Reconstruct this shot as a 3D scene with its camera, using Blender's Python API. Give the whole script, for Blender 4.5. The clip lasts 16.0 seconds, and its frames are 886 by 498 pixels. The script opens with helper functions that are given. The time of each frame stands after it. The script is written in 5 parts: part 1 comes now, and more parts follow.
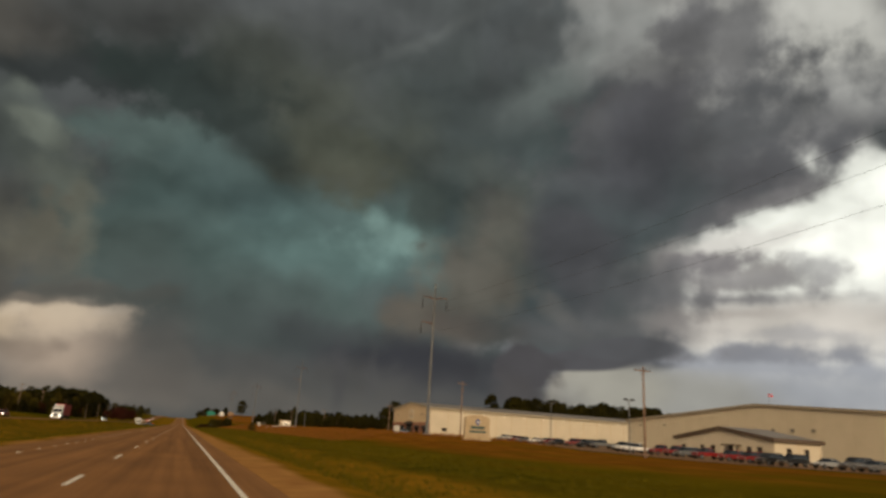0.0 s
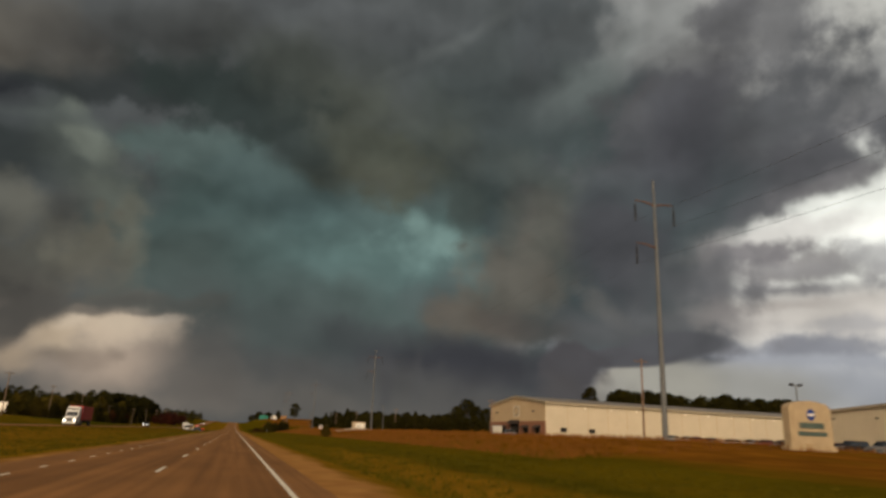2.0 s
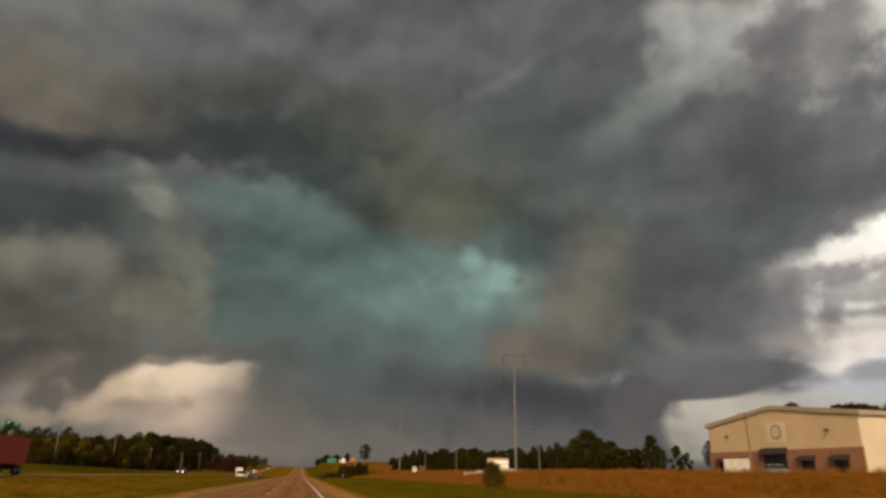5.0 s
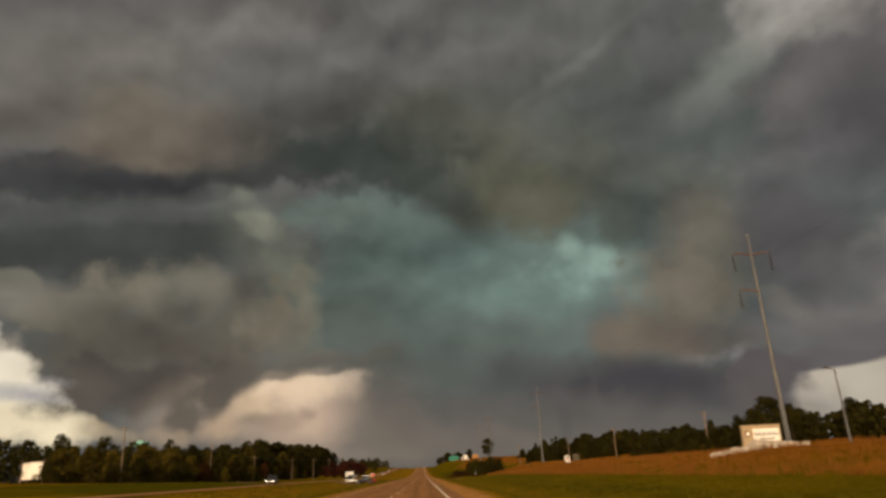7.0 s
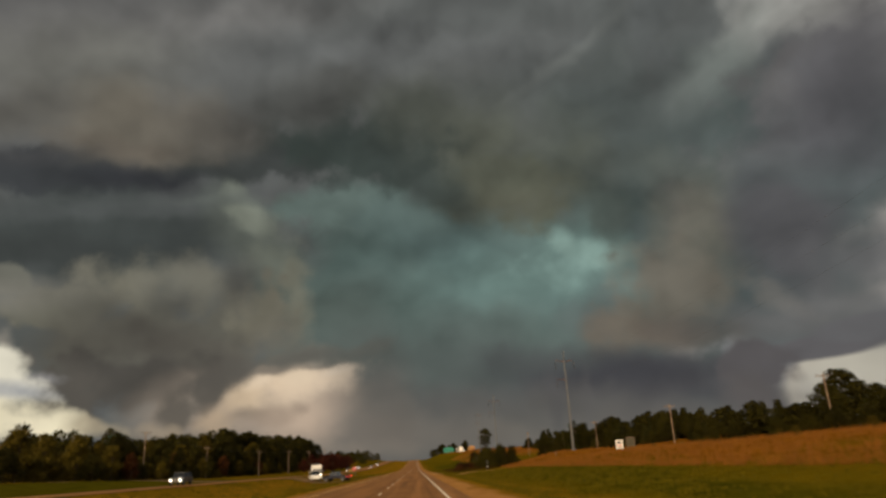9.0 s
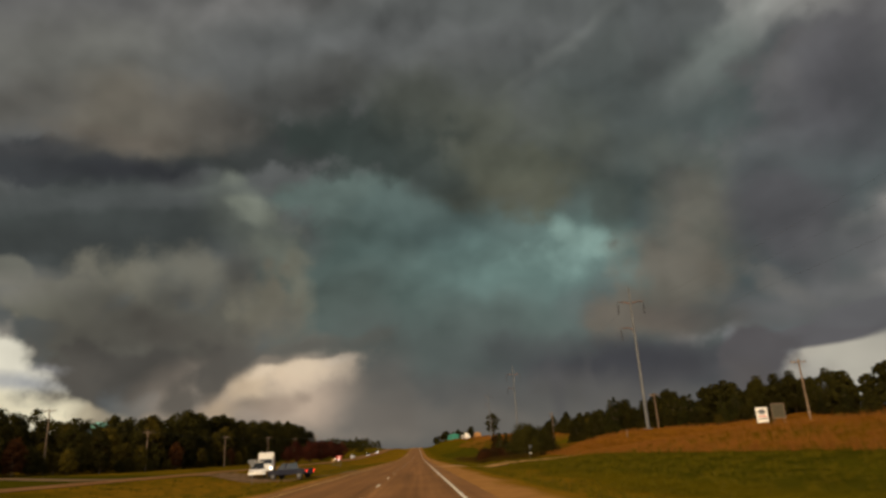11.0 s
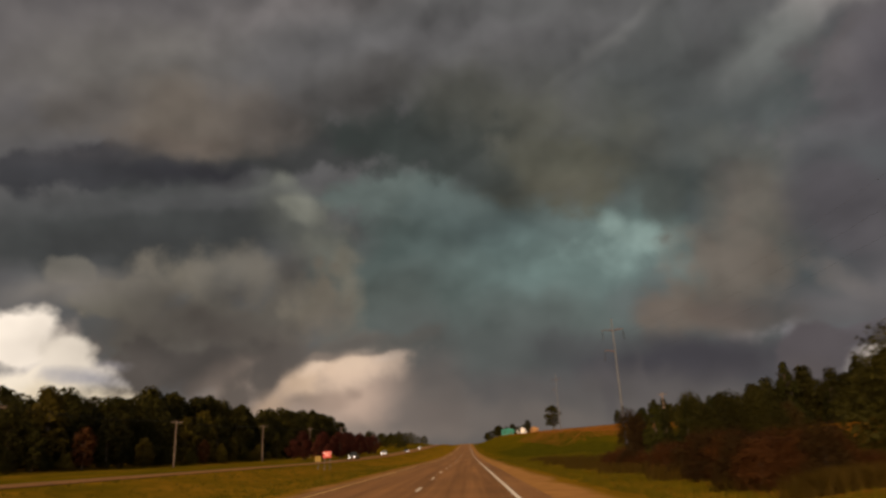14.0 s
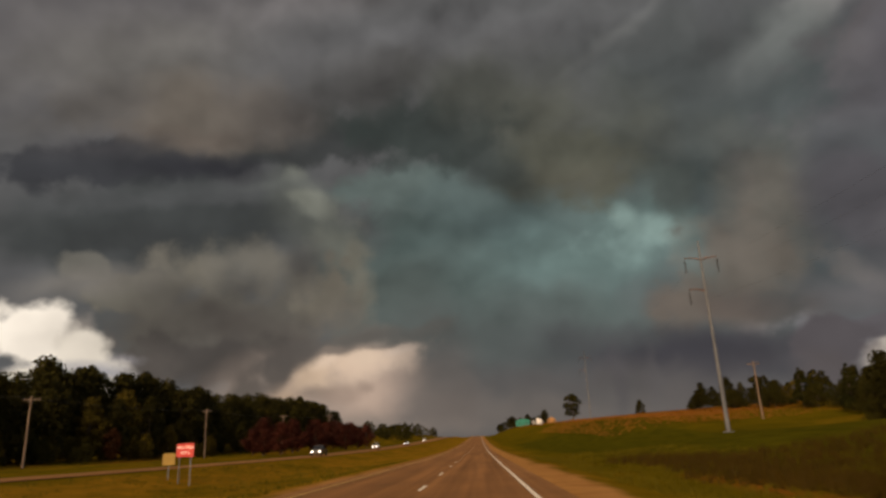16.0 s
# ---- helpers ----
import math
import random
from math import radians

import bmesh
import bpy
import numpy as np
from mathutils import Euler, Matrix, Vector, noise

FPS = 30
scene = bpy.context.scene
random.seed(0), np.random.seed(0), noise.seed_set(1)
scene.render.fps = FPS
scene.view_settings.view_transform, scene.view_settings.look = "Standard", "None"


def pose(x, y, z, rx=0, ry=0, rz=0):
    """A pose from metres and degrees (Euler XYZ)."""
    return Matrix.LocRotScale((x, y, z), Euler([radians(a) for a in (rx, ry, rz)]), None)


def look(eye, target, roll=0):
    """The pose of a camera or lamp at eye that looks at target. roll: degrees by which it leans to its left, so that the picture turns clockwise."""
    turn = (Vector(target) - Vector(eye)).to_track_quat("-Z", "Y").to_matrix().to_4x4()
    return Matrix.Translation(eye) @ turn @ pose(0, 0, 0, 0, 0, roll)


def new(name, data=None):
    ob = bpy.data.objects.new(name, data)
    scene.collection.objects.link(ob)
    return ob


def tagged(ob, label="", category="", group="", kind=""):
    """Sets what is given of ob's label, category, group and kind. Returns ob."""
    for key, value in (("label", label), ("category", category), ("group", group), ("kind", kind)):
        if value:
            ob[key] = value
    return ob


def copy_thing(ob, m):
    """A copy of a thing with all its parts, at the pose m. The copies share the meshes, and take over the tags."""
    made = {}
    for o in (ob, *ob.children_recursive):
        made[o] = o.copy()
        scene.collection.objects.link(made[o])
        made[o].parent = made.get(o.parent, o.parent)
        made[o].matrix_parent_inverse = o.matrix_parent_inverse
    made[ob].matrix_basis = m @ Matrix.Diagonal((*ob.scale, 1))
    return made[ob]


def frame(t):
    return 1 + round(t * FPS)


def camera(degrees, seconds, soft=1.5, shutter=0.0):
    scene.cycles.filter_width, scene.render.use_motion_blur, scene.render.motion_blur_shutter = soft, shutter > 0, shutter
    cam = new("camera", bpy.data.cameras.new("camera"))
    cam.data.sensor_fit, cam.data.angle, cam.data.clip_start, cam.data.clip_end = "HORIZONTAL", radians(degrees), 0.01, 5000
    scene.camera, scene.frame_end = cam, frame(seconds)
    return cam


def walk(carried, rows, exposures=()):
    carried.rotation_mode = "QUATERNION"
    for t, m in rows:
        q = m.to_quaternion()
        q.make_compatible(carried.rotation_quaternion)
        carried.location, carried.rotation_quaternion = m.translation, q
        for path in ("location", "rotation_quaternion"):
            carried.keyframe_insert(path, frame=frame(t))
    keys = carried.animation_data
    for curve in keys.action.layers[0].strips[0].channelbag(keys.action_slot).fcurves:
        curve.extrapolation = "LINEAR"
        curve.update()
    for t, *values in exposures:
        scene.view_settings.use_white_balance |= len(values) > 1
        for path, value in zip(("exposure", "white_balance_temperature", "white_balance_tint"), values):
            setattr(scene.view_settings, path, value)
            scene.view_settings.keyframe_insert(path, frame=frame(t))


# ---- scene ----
cam = camera(67.5, 16.0, soft=2.9, shutter=0.3)

# seconds, metres along the road, yaw, pitch, roll
PATH = [
    (0.0, 0.0, -20.93, 16.00, -3.27),
    (0.5, 13.6, -19.09, 17.12, -2.39),
    (1.0, 27.2, -19.09, 16.73, -2.56),
    (1.5, 40.8, -17.74, 16.63, -2.32),
    (2.0, 54.4, -16.96, 15.84, -2.32),
    (2.5, 68.0, -15.71, 15.06, -1.73),
    (3.0, 81.6, -14.69, 15.34, -2.16),
    (3.2, 87.1, -13.84, 15.74, -1.79),
    (5.3, 144.3, -10.96, 20.73, -1.24),
    (5.5, 149.7, -9.39, 22.57, -2.69),
    (6.0, 163.3, -6.60, 21.29, -0.46),
    (6.5, 176.9, -3.31, 19.11, 1.92),
    (7.0, 190.5, -1.65, 18.67, 2.48),
    (7.5, 204.1, -1.66, 18.27, 2.72),
    (8.0, 217.6, -1.77, 18.04, 2.52),
    (8.2, 223.1, -1.86, 17.94, 2.73),
    (10.3, 279.9, -2.80, 18.41, 3.01),
    (10.5, 285.3, -2.16, 18.12, 3.80),
    (11.0, 298.7, -2.04, 17.15, 3.26),
    (11.5, 312.2, -1.72, 17.48, 3.53),
    (12.0, 325.6, -2.43, 17.65, 3.24),
    (12.5, 339.0, -2.37, 17.92, 2.35),
    (13.0, 352.4, -0.93, 17.93, 3.04),
    (13.2, 357.7, -0.63, 18.23, 1.98),
    (13.5, 365.7, 0.73, 17.07, 2.45),
    (14.0, 379.0, 2.09, 17.11, 2.66),
    (14.5, 392.3, 2.47, 17.16, 2.85),
    (15.0, 405.5, 1.87, 16.57, 2.48),
    (15.5, 418.7, 1.99, 16.60, 2.43),
    (16.0, 431.9, 3.05, 16.58, 2.67),
]
EYE = 1.42
EXPOSURE = [(0.0, -0.2, 6600, 5), (3.2, -0.18, 6500, 7), (5.5, 0.28, 7100, 9), (6.5, 0.22, 7400, 12), (7.2, 0.18, 7200, 10), (8.2, 0.15, 6950, 7), (11.0, 0.10, 6750, 6), (12.5, 0.10, 6750, 8), (14.5, 0.08, 7050, 18), (16.0, 0.06, 6900, 15)]
walk(cam, [(t, pose(0, y, EYE, 90 + pitch, roll, yaw)) for t, y, yaw, pitch, roll in PATH], EXPOSURE)


# ---- light: a storm sky, brighter behind the camera, and a soft low sun through the cloud there ----
def lin(rgb):
    return tuple((c / 255 / 12.92 if c < 11 else ((c / 255 + 0.055) / 1.055) ** 2.4) for c in rgb) + (1,)


world = bpy.data.worlds.new("storm_sky")
scene.world = world
world.use_nodes = True
WN, WL = world.node_tree.nodes, world.node_tree.links
WN.clear()


def wnode(kind, **values):
    n = WN.new(kind)
    for key, value in values.items():
        n.inputs[key.replace("_", " ")].default_value = value
    return n


def wmath(op, a, b=None, c=None):
    n = WN.new("ShaderNodeMath")
    n.operation = op
    for i, v in enumerate((a, b, c)):
        if v is None:
            continue
        if isinstance(v, (int, float)):
            n.inputs[i].default_value = v
        else:
            WL.new(v, n.inputs[i])
    return n.outputs[0]


def wmix(fac, a, b, blend="MIX"):
    n = WN.new("ShaderNodeMix")
    n.data_type, n.blend_type = "RGBA", blend
    for i, v in ((0, fac), (6, a), (7, b)):
        if isinstance(v, (int, float, tuple)):
            n.inputs[i].default_value = v
        else:
            WL.new(v, n.inputs[i])
    return n.outputs[2]


coords = WN.new("ShaderNodeTexCoord").outputs["Generated"]
sep = WN.new("ShaderNodeSeparateXYZ")
WL.new(coords, sep.inputs[0])
azimuth = wmath("ARCTAN2", sep.outputs[0], sep.outputs[1])
height = wmath("ARCSINE", sep.outputs[2])
flat = WN.new("ShaderNodeCombineXYZ")
WL.new(azimuth, flat.inputs[0])
WL.new(height, flat.inputs[1])


def sky_noise(scale, detail, rough, stretch=1.0):
    n = wnode("ShaderNodeTexNoise", Scale=scale, Detail=detail, Roughness=rough)
    m = wnode("ShaderNodeMapping", Scale=(1, stretch, 1))
    WL.new(flat.outputs[0], m.inputs[0])
    WL.new(m.outputs[0], n.inputs["Vector"])
    return n


def offset(vec, noise_node, amount):
    a = WN.new("ShaderNodeVectorMath")
    a.operation = "SUBTRACT"
    WL.new(noise_node.outputs["Color"], a.inputs[0])
    a.inputs[1].default_value = (0.5, 0.5, 0.5)
    b = WN.new("ShaderNodeVectorMath")
    b.operation = "MULTIPLY_ADD"
    WL.new(a.outputs[0], b.inputs[0])
    b.inputs[1].default_value = (amount, amount, 0)
    WL.new(vec, b.inputs[2])
    return b.outputs[0]


billow = sky_noise(4.5, 4.0, 0.55)
frayed = sky_noise(12.0, 4.0, 0.5)
curled = offset(offset(flat.outputs[0], billow, 0.055), frayed, 0.03)


def puffs(vec, scale, detail, rough):
    n = wnode("ShaderNodeTexNoise", Scale=scale, Detail=detail, Roughness=rough)
    WL.new(vec, n.inputs["Vector"])
    return n.outputs["Fac"]


ragged = wmath("MULTIPLY_ADD", puffs(curled, 8.0, 3.0, 0.45), 1.0, -0.5)

# the layers of cloud, far ones first: direction and size in degrees, colour, cover, softness of the edge
sky = lin((84, 85, 89))
layers = 0


crumbled = wmath("MULTIPLY_ADD", puffs(flat.outputs[0], 20.0, 4.0, 0.48), 1.0, -0.5)
calm_air = offset(flat.outputs[0], frayed, 0.028)


def heaps(scale):
    """Rounded heads of heaped cloud, about 0 in the mean."""
    n = wnode("ShaderNodeTexVoronoi", Scale=scale)
    n.feature = "SMOOTH_F1"
    n.inputs["Smoothness"].default_value = 0.6
    WL.new(calm_air, n.inputs["Vector"])
    return n.outputs["Distance"]


heaped = wmath("MULTIPLY_ADD", crumbled, 1.6, wmath("ADD", wmath("MULTIPLY_ADD", heaps(16.0), 1.0, -0.42), wmath("MULTIPLY_ADD", heaps(44.0), 0.45, -0.19)))


plain_air = flat.outputs[0]


def cloud(az, up, wide, high, turn, rgb, cover, soft, edge=0):
    """One cloud. edge: 0 drifting, 1 crumbled, 2 drawn out smooth, 3 heaped."""
    global sky, curled, calm_air, plain_air, layers
    m = WN.new("ShaderNodeMapping")
    m.vector_type = "TEXTURE"
    m.inputs["Location"].default_value = (radians(az), radians(up), 0)
    m.inputs["Rotation"].default_value = (0, 0, radians(turn))
    grow = (1.0 if edge == 2 else 0.95) / (1.0 - 0.42 * soft)
    m.inputs["Scale"].default_value = (radians(wide) * grow, radians(high) * grow, 1)
    WL.new((curled, calm_air, plain_air, calm_air)[edge], m.inputs[0])
    d = WN.new("ShaderNodeVectorMath")
    d.operation = "LENGTH"
    WL.new(m.outputs[0], d.inputs[0])
    r = WN.new("ShaderNodeMapRange")
    r.interpolation_type = "SMOOTHSTEP"
    r.inputs["From Min"].default_value = 1.0 - 0.95 * soft
    r.inputs["From Max"].default_value = 1.0
    r.inputs["To Min"].default_value = cover
    r.inputs["To Max"].default_value = 0.0
    WL.new(wmath("MULTIPLY_ADD", (ragged, crumbled, crumbled, heaped)[edge], (1.25, 1.5, 0.25, 0.8)[edge], d.outputs["Value"]), r.inputs["Value"])
    sky = wmix(r.outputs[0], sky, lin(rgb))
    layers += 1
    if layers % 8 == 0:  # keeps the layers in order, a few after another
        turned = []
        for air in (curled, calm_air, plain_air):
            k = WN.new("ShaderNodeVectorMath")
            k.operation = "MULTIPLY_ADD"
            WL.new(sky, k.inputs[0])
            k.inputs[1].default_value = (1e-7, 1e-7, 0)
            WL.new(air, k.inputs[2])
            turned.append(k.outputs[0])
        curled, calm_air, plain_air = turned


# wide ground tones
cloud(-24.9, 33.8, 24.2, 7.0, 11, (95, 93, 96), 0.90, 1.00)
cloud(9.9, 32.4, 31.1, 9.6, -5, (82, 85, 87), 0.90, 1.00)
cloud(35.3, 18.7, 11.4, 13.8, -14, (80, 79, 85), 0.95, 1.00)
cloud(-1.9, 12.4, 34.7, 12.5, -2, (80, 84, 85), 0.80, 1.00)
cloud(38.0, 19.6, 18.7, 10.8, -6, (76, 82, 86), 0.90, 1.00)
cloud(26.6, 16.1, 9.8, 12.5, -1, (69, 81, 83), 0.75, 1.00)
cloud(19.0, 22.0, 12.5, 5.8, 1, (65, 76, 77), 0.60, 1.00)
# far right of the storm: open bright sky behind the arm of cloud
cloud(52.7, 11.6, 13.8, 10.1, -5, (219, 214, 215), 1.00, 0.35)
cloud(53.5, 17.2, 11.8, 4.9, 8, (259, 257, 255), 1.00, 0.50)
cloud(51.0, 15.5, 8.9, 2.5, 3, (266, 263, 261), 0.80, 0.90)
cloud(44.4, 16.3, 6.7, 1.1, 8, (217, 210, 210), 0.80, 0.90, 1)
cloud(46.6, 9.7, 10.0, 1.9, -2, (208, 198, 195), 0.85, 0.90)
cloud(43.6, 7.0, 15.9, 1.3, -3, (161, 161, 173), 0.95, 0.80, 1)
cloud(46.8, 4.8, 17.8, 1.8, -2, (167, 167, 178), 0.95, 0.90, 2)
cloud(36.8, 5.2, 8.3, 1.3, 1, (170, 166, 168), 0.90, 0.80, 2)
cloud(47.9, 7.7, 6.7, 0.7, -0, (140, 139, 150), 0.85, 0.80, 1)
cloud(49.5, 9.0, 4.4, 0.7, -3, (168, 164, 170), 0.70, 0.90, 1)
cloud(43.8, 13.7, 8.4, 1.6, -1, (155, 149, 152), 0.95, 0.70, 1)
cloud(41.7, 15.0, 3.9, 1.0, 1, (132, 126, 131), 0.90, 0.70, 3)
cloud(47.0, 13.3, 4.7, 0.8, -4, (159, 154, 158), 0.85, 0.80, 3)
cloud(50.9, 14.2, 2.2, 1.1, 6, (187, 183, 187), 0.80, 0.80, 3)
cloud(44.4, 12.1, 7.7, 0.6, -1, (136, 132, 138), 0.80, 0.90, 1)
cloud(43.9, 10.8, 3.7, 0.5, 2, (181, 170, 168), 0.60, 0.90, 1)
cloud(37.6, 13.3, 5.9, 2.8, -2, (115, 113, 118), 0.95, 0.80, 1)
cloud(37.3, 15.7, 3.7, 1.2, 12, (149, 142, 144), 0.70, 0.90, 1)
cloud(39.2, 9.7, 3.9, 1.8, -1, (147, 140, 142), 0.80, 1.00, 1)
cloud(34.2, 7.9, 6.8, 1.8, -1, (98, 99, 106), 0.97, 0.55, 1)
cloud(32.8, 6.6, 6.8, 0.5, 1, (89, 90, 98), 0.90, 0.50, 2)
cloud(39.0, 7.4, 2.6, 1.0, 0, (119, 117, 124), 0.90, 0.70, 3)
cloud(31.1, 11.6, 7.1, 4.3, 0, (76, 84, 88), 0.95, 0.80)
# the arm of cloud over it, with pale gaps behind
cloud(45.7, 32.9, 15.3, 6.1, -11, (168, 165, 166), 1.00, 0.60)
cloud(52.5, 31.4, 5.1, 3.6, 5, (212, 208, 207), 0.95, 0.90)
cloud(34.9, 33.2, 6.6, 3.6, 11, (151, 150, 152), 0.95, 0.70)
cloud(27.9, 29.2, 5.7, 2.1, 21, (115, 120, 121), 0.85, 0.90)
cloud(48.2, 24.4, 9.5, 3.9, 5, (132, 129, 133), 0.95, 0.90, 1)
cloud(53.8, 27.0, 3.4, 2.0, -3, (178, 175, 177), 0.90, 0.90, 1)
cloud(45.0, 31.0, 5.6, 5.0, -19, (117, 115, 119), 0.95, 0.85, 1)
cloud(42.0, 33.6, 3.2, 2.2, 18, (110, 108, 113), 0.90, 0.80, 1)
cloud(36.5, 27.1, 6.4, 3.2, 4, (91, 89, 93), 0.97, 0.60, 1)
cloud(40.1, 23.3, 15.1, 5.1, 16, (91, 91, 96), 0.97, 0.80, 1)
cloud(43.5, 20.4, 10.4, 2.5, 14, (93, 92, 98), 0.95, 0.70, 1)
cloud(34.2, 18.1, 9.1, 4.7, 11, (74, 81, 85), 0.95, 0.70)
cloud(48.5, 19.6, 3.6, 1.1, 12, (125, 121, 126), 0.90, 0.80, 1)
cloud(25.7, 33.8, 6.1, 4.0, -1, (89, 92, 96), 0.90, 0.80, 3)
cloud(20.2, 32.0, 3.3, 4.1, 1, (85, 89, 91), 0.70, 1.00)
# high cloud over the road
cloud(-14.6, 36.9, 9.1, 1.7, 10, (108, 106, 109), 0.70, 1.00)
cloud(-29.4, 30.8, 9.3, 3.2, 13, (103, 102, 101), 0.80, 1.00)
cloud(-4.6, 34.7, 13.5, 3.1, 9, (91, 92, 96), 0.75, 1.00)
cloud(10.1, 34.2, 11.1, 2.3, 4, (94, 95, 99), 0.60, 1.00)
cloud(16.0, 33.0, 6.1, 0.7, 23, (105, 107, 109), 0.60, 1.00)
cloud(20.5, 28.2, 10.5, 5.0, -1, (72, 77, 79), 0.80, 1.00)
cloud(40.4, 29.2, 2.5, 2.8, 11, (93, 91, 96), 0.85, 1.00)
cloud(27.6, 33.8, 4.3, 1.7, 3, (87, 89, 92), 0.70, 1.00)
cloud(36.5, 23.9, 4.3, 6.1, -17, (78, 77, 84), 0.80, 1.00)
# teal depth beneath the shelf
cloud(1.3, 15.7, 14.7, 8.3, -2, (79, 93, 93), 0.97, 0.50)
cloud(-5.8, 21.9, 6.7, 2.1, 2, (87, 100, 100), 0.90, 0.50, 1)
cloud(1.4, 20.1, 6.7, 2.5, -15, (83, 97, 98), 0.90, 0.60, 1)
cloud(10.2, 19.1, 5.1, 1.9, -5, (83, 96, 96), 0.80, 0.80, 1)
cloud(4.4, 18.0, 6.6, 2.0, -7, (69, 83, 85), 0.80, 1.00)
cloud(-4.3, 16.8, 3.5, 2.9, -1, (71, 85, 86), 0.60, 1.00)
cloud(-6.8, 12.5, 4.9, 3.3, -1, (79, 87, 86), 0.70, 1.00)
cloud(11.2, 13.6, 8.3, 4.8, -5, (94, 115, 116), 0.90, 1.00)
cloud(12.6, 15.4, 5.9, 2.9, 1, (106, 128, 128), 0.85, 1.00)
cloud(14.9, 16.1, 4.1, 1.9, -0, (121, 145, 145), 0.90, 0.80, 1)
cloud(16.1, 16.4, 2.2, 1.2, -7, (134, 159, 158), 0.85, 0.80, 1)
cloud(13.9, 18.0, 1.0, 1.2, 23, (130, 154, 153), 0.85, 0.80, 1)
cloud(16.5, 19.8, 2.0, 2.1, 22, (88, 102, 102), 0.70, 0.90, 1)
cloud(7.9, 10.0, 9.2, 2.9, -4, (87, 98, 98), 0.80, 1.00)
cloud(1.0, 8.5, 8.8, 3.3, -2, (79, 86, 87), 0.80, 1.00)
# brown cloud over the arch
cloud(9.0, 23.0, 7.3, 3.1, -10, (82, 84, 76), 0.95, 0.60, 1)
cloud(7.2, 27.0, 8.6, 4.3, -13, (80, 82, 76), 0.85, 1.00)
cloud(10.4, 21.9, 4.7, 1.7, -5, (87, 87, 79), 0.70, 1.00)
cloud(23.6, 23.0, 4.7, 1.8, -10, (87, 91, 90), 0.60, 1.00)
cloud(18.2, 19.6, 2.9, 2.4, -47, (74, 81, 80), 0.80, 0.80, 1)
# the upper dark shelf and its arch
cloud(-27.1, 23.2, 12.9, 2.1, 11, (55, 57, 62), 0.97, 0.45, 1)
cloud(-13.5, 25.4, 9.0, 2.0, 7, (59, 62, 64), 0.95, 0.50, 1)
cloud(-3.6, 26.8, 8.5, 3.1, -5, (55, 62, 62), 0.95, 0.60, 1)
cloud(2.1, 23.4, 4.6, 2.0, -32, (57, 63, 63), 0.90, 0.95)
cloud(-9.0, 30.3, 10.7, 2.6, 11, (72, 72, 73), 0.85, 1.00)
cloud(-25.2, 26.9, 8.3, 2.8, 6, (105, 99, 93), 0.90, 0.90)
cloud(-32.0, 26.1, 4.3, 2.2, 23, (84, 82, 81), 0.70, 1.00)
cloud(-24.4, 25.2, 5.3, 1.0, 1, (99, 92, 87), 0.80, 0.90, 1)
cloud(-17.6, 27.6, 5.4, 2.3, 1, (80, 76, 74), 0.70, 1.00)
cloud(-31.2, 23.5, 4.6, 1.1, 15, (65, 65, 69), 0.80, 0.90)
cloud(-22.8, 22.8, 4.9, 1.1, 4, (48, 49, 55), 0.80, 0.90)
cloud(0.7, 28.8, 4.9, 2.8, -2, (72, 75, 72), 0.70, 1.00)
# second dark shelf at the far side
cloud(-25.6, 17.7, 12.2, 3.9, 8, (61, 65, 67), 0.97, 0.60)
cloud(-23.9, 20.8, 12.9, 0.8, 10, (74, 77, 80), 0.80, 0.90, 1)
cloud(-28.7, 16.5, 5.4, 1.9, 7, (55, 58, 60), 0.90, 0.80)
cloud(-14.2, 19.5, 3.8, 2.8, -36, (87, 91, 89), 0.85, 0.90)
cloud(-14.2, 21.0, 2.1, 1.2, -36, (118, 122, 116), 0.85, 0.90, 1)
cloud(-15.8, 22.1, 4.3, 0.4, 6, (87, 91, 91), 0.70, 1.00, 1)
cloud(-11.7, 17.2, 2.7, 2.4, -38, (99, 102, 97), 0.80, 0.90, 1)
cloud(-9.8, 14.6, 1.2, 3.3, 6, (110, 109, 101), 0.80, 0.90, 1)
# heaped cloud in front
cloud(-20.4, 10.5, 11.0, 5.8, 2, (89, 87, 83), 0.97, 0.50, 3)
cloud(-23.9, 14.7, 3.0, 2.1, 11, (107, 104, 97), 0.90, 1.00, 1)
cloud(-18.6, 15.1, 3.6, 2.2, -3, (104, 102, 97), 0.90, 1.00, 1)
cloud(-27.8, 12.3, 4.1, 1.9, 8, (99, 97, 91), 0.95, 0.50, 3)
cloud(-12.5, 12.7, 3.0, 2.8, 21, (108, 104, 96), 0.90, 0.70, 3)
cloud(-31.6, 14.5, 2.1, 1.2, 6, (99, 98, 94), 0.90, 0.50, 3)
cloud(-19.3, 13.6, 2.5, 1.3, 2, (70, 69, 68), 0.80, 1.00)
cloud(-25.1, 13.1, 2.0, 1.1, 15, (80, 78, 75), 0.75, 1.00)
cloud(-22.4, 11.8, 1.7, 1.1, 2, (74, 71, 69), 0.70, 1.00)
cloud(-15.1, 14.8, 1.7, 2.1, 2, (76, 75, 74), 0.80, 1.00)
cloud(-20.4, 10.5, 5.5, 1.8, 2, (74, 70, 68), 0.85, 1.00)
cloud(-25.6, 10.3, 3.1, 1.7, 2, (89, 86, 82), 0.70, 1.00)
cloud(-15.1, 9.7, 2.7, 1.6, 10, (86, 82, 79), 0.70, 1.00)
cloud(-21.7, 7.0, 7.7, 3.0, 0, (70, 67, 66), 0.95, 0.70, 3)
cloud(-26.7, 6.5, 2.4, 2.1, 0, (80, 76, 74), 0.90, 0.70, 3)
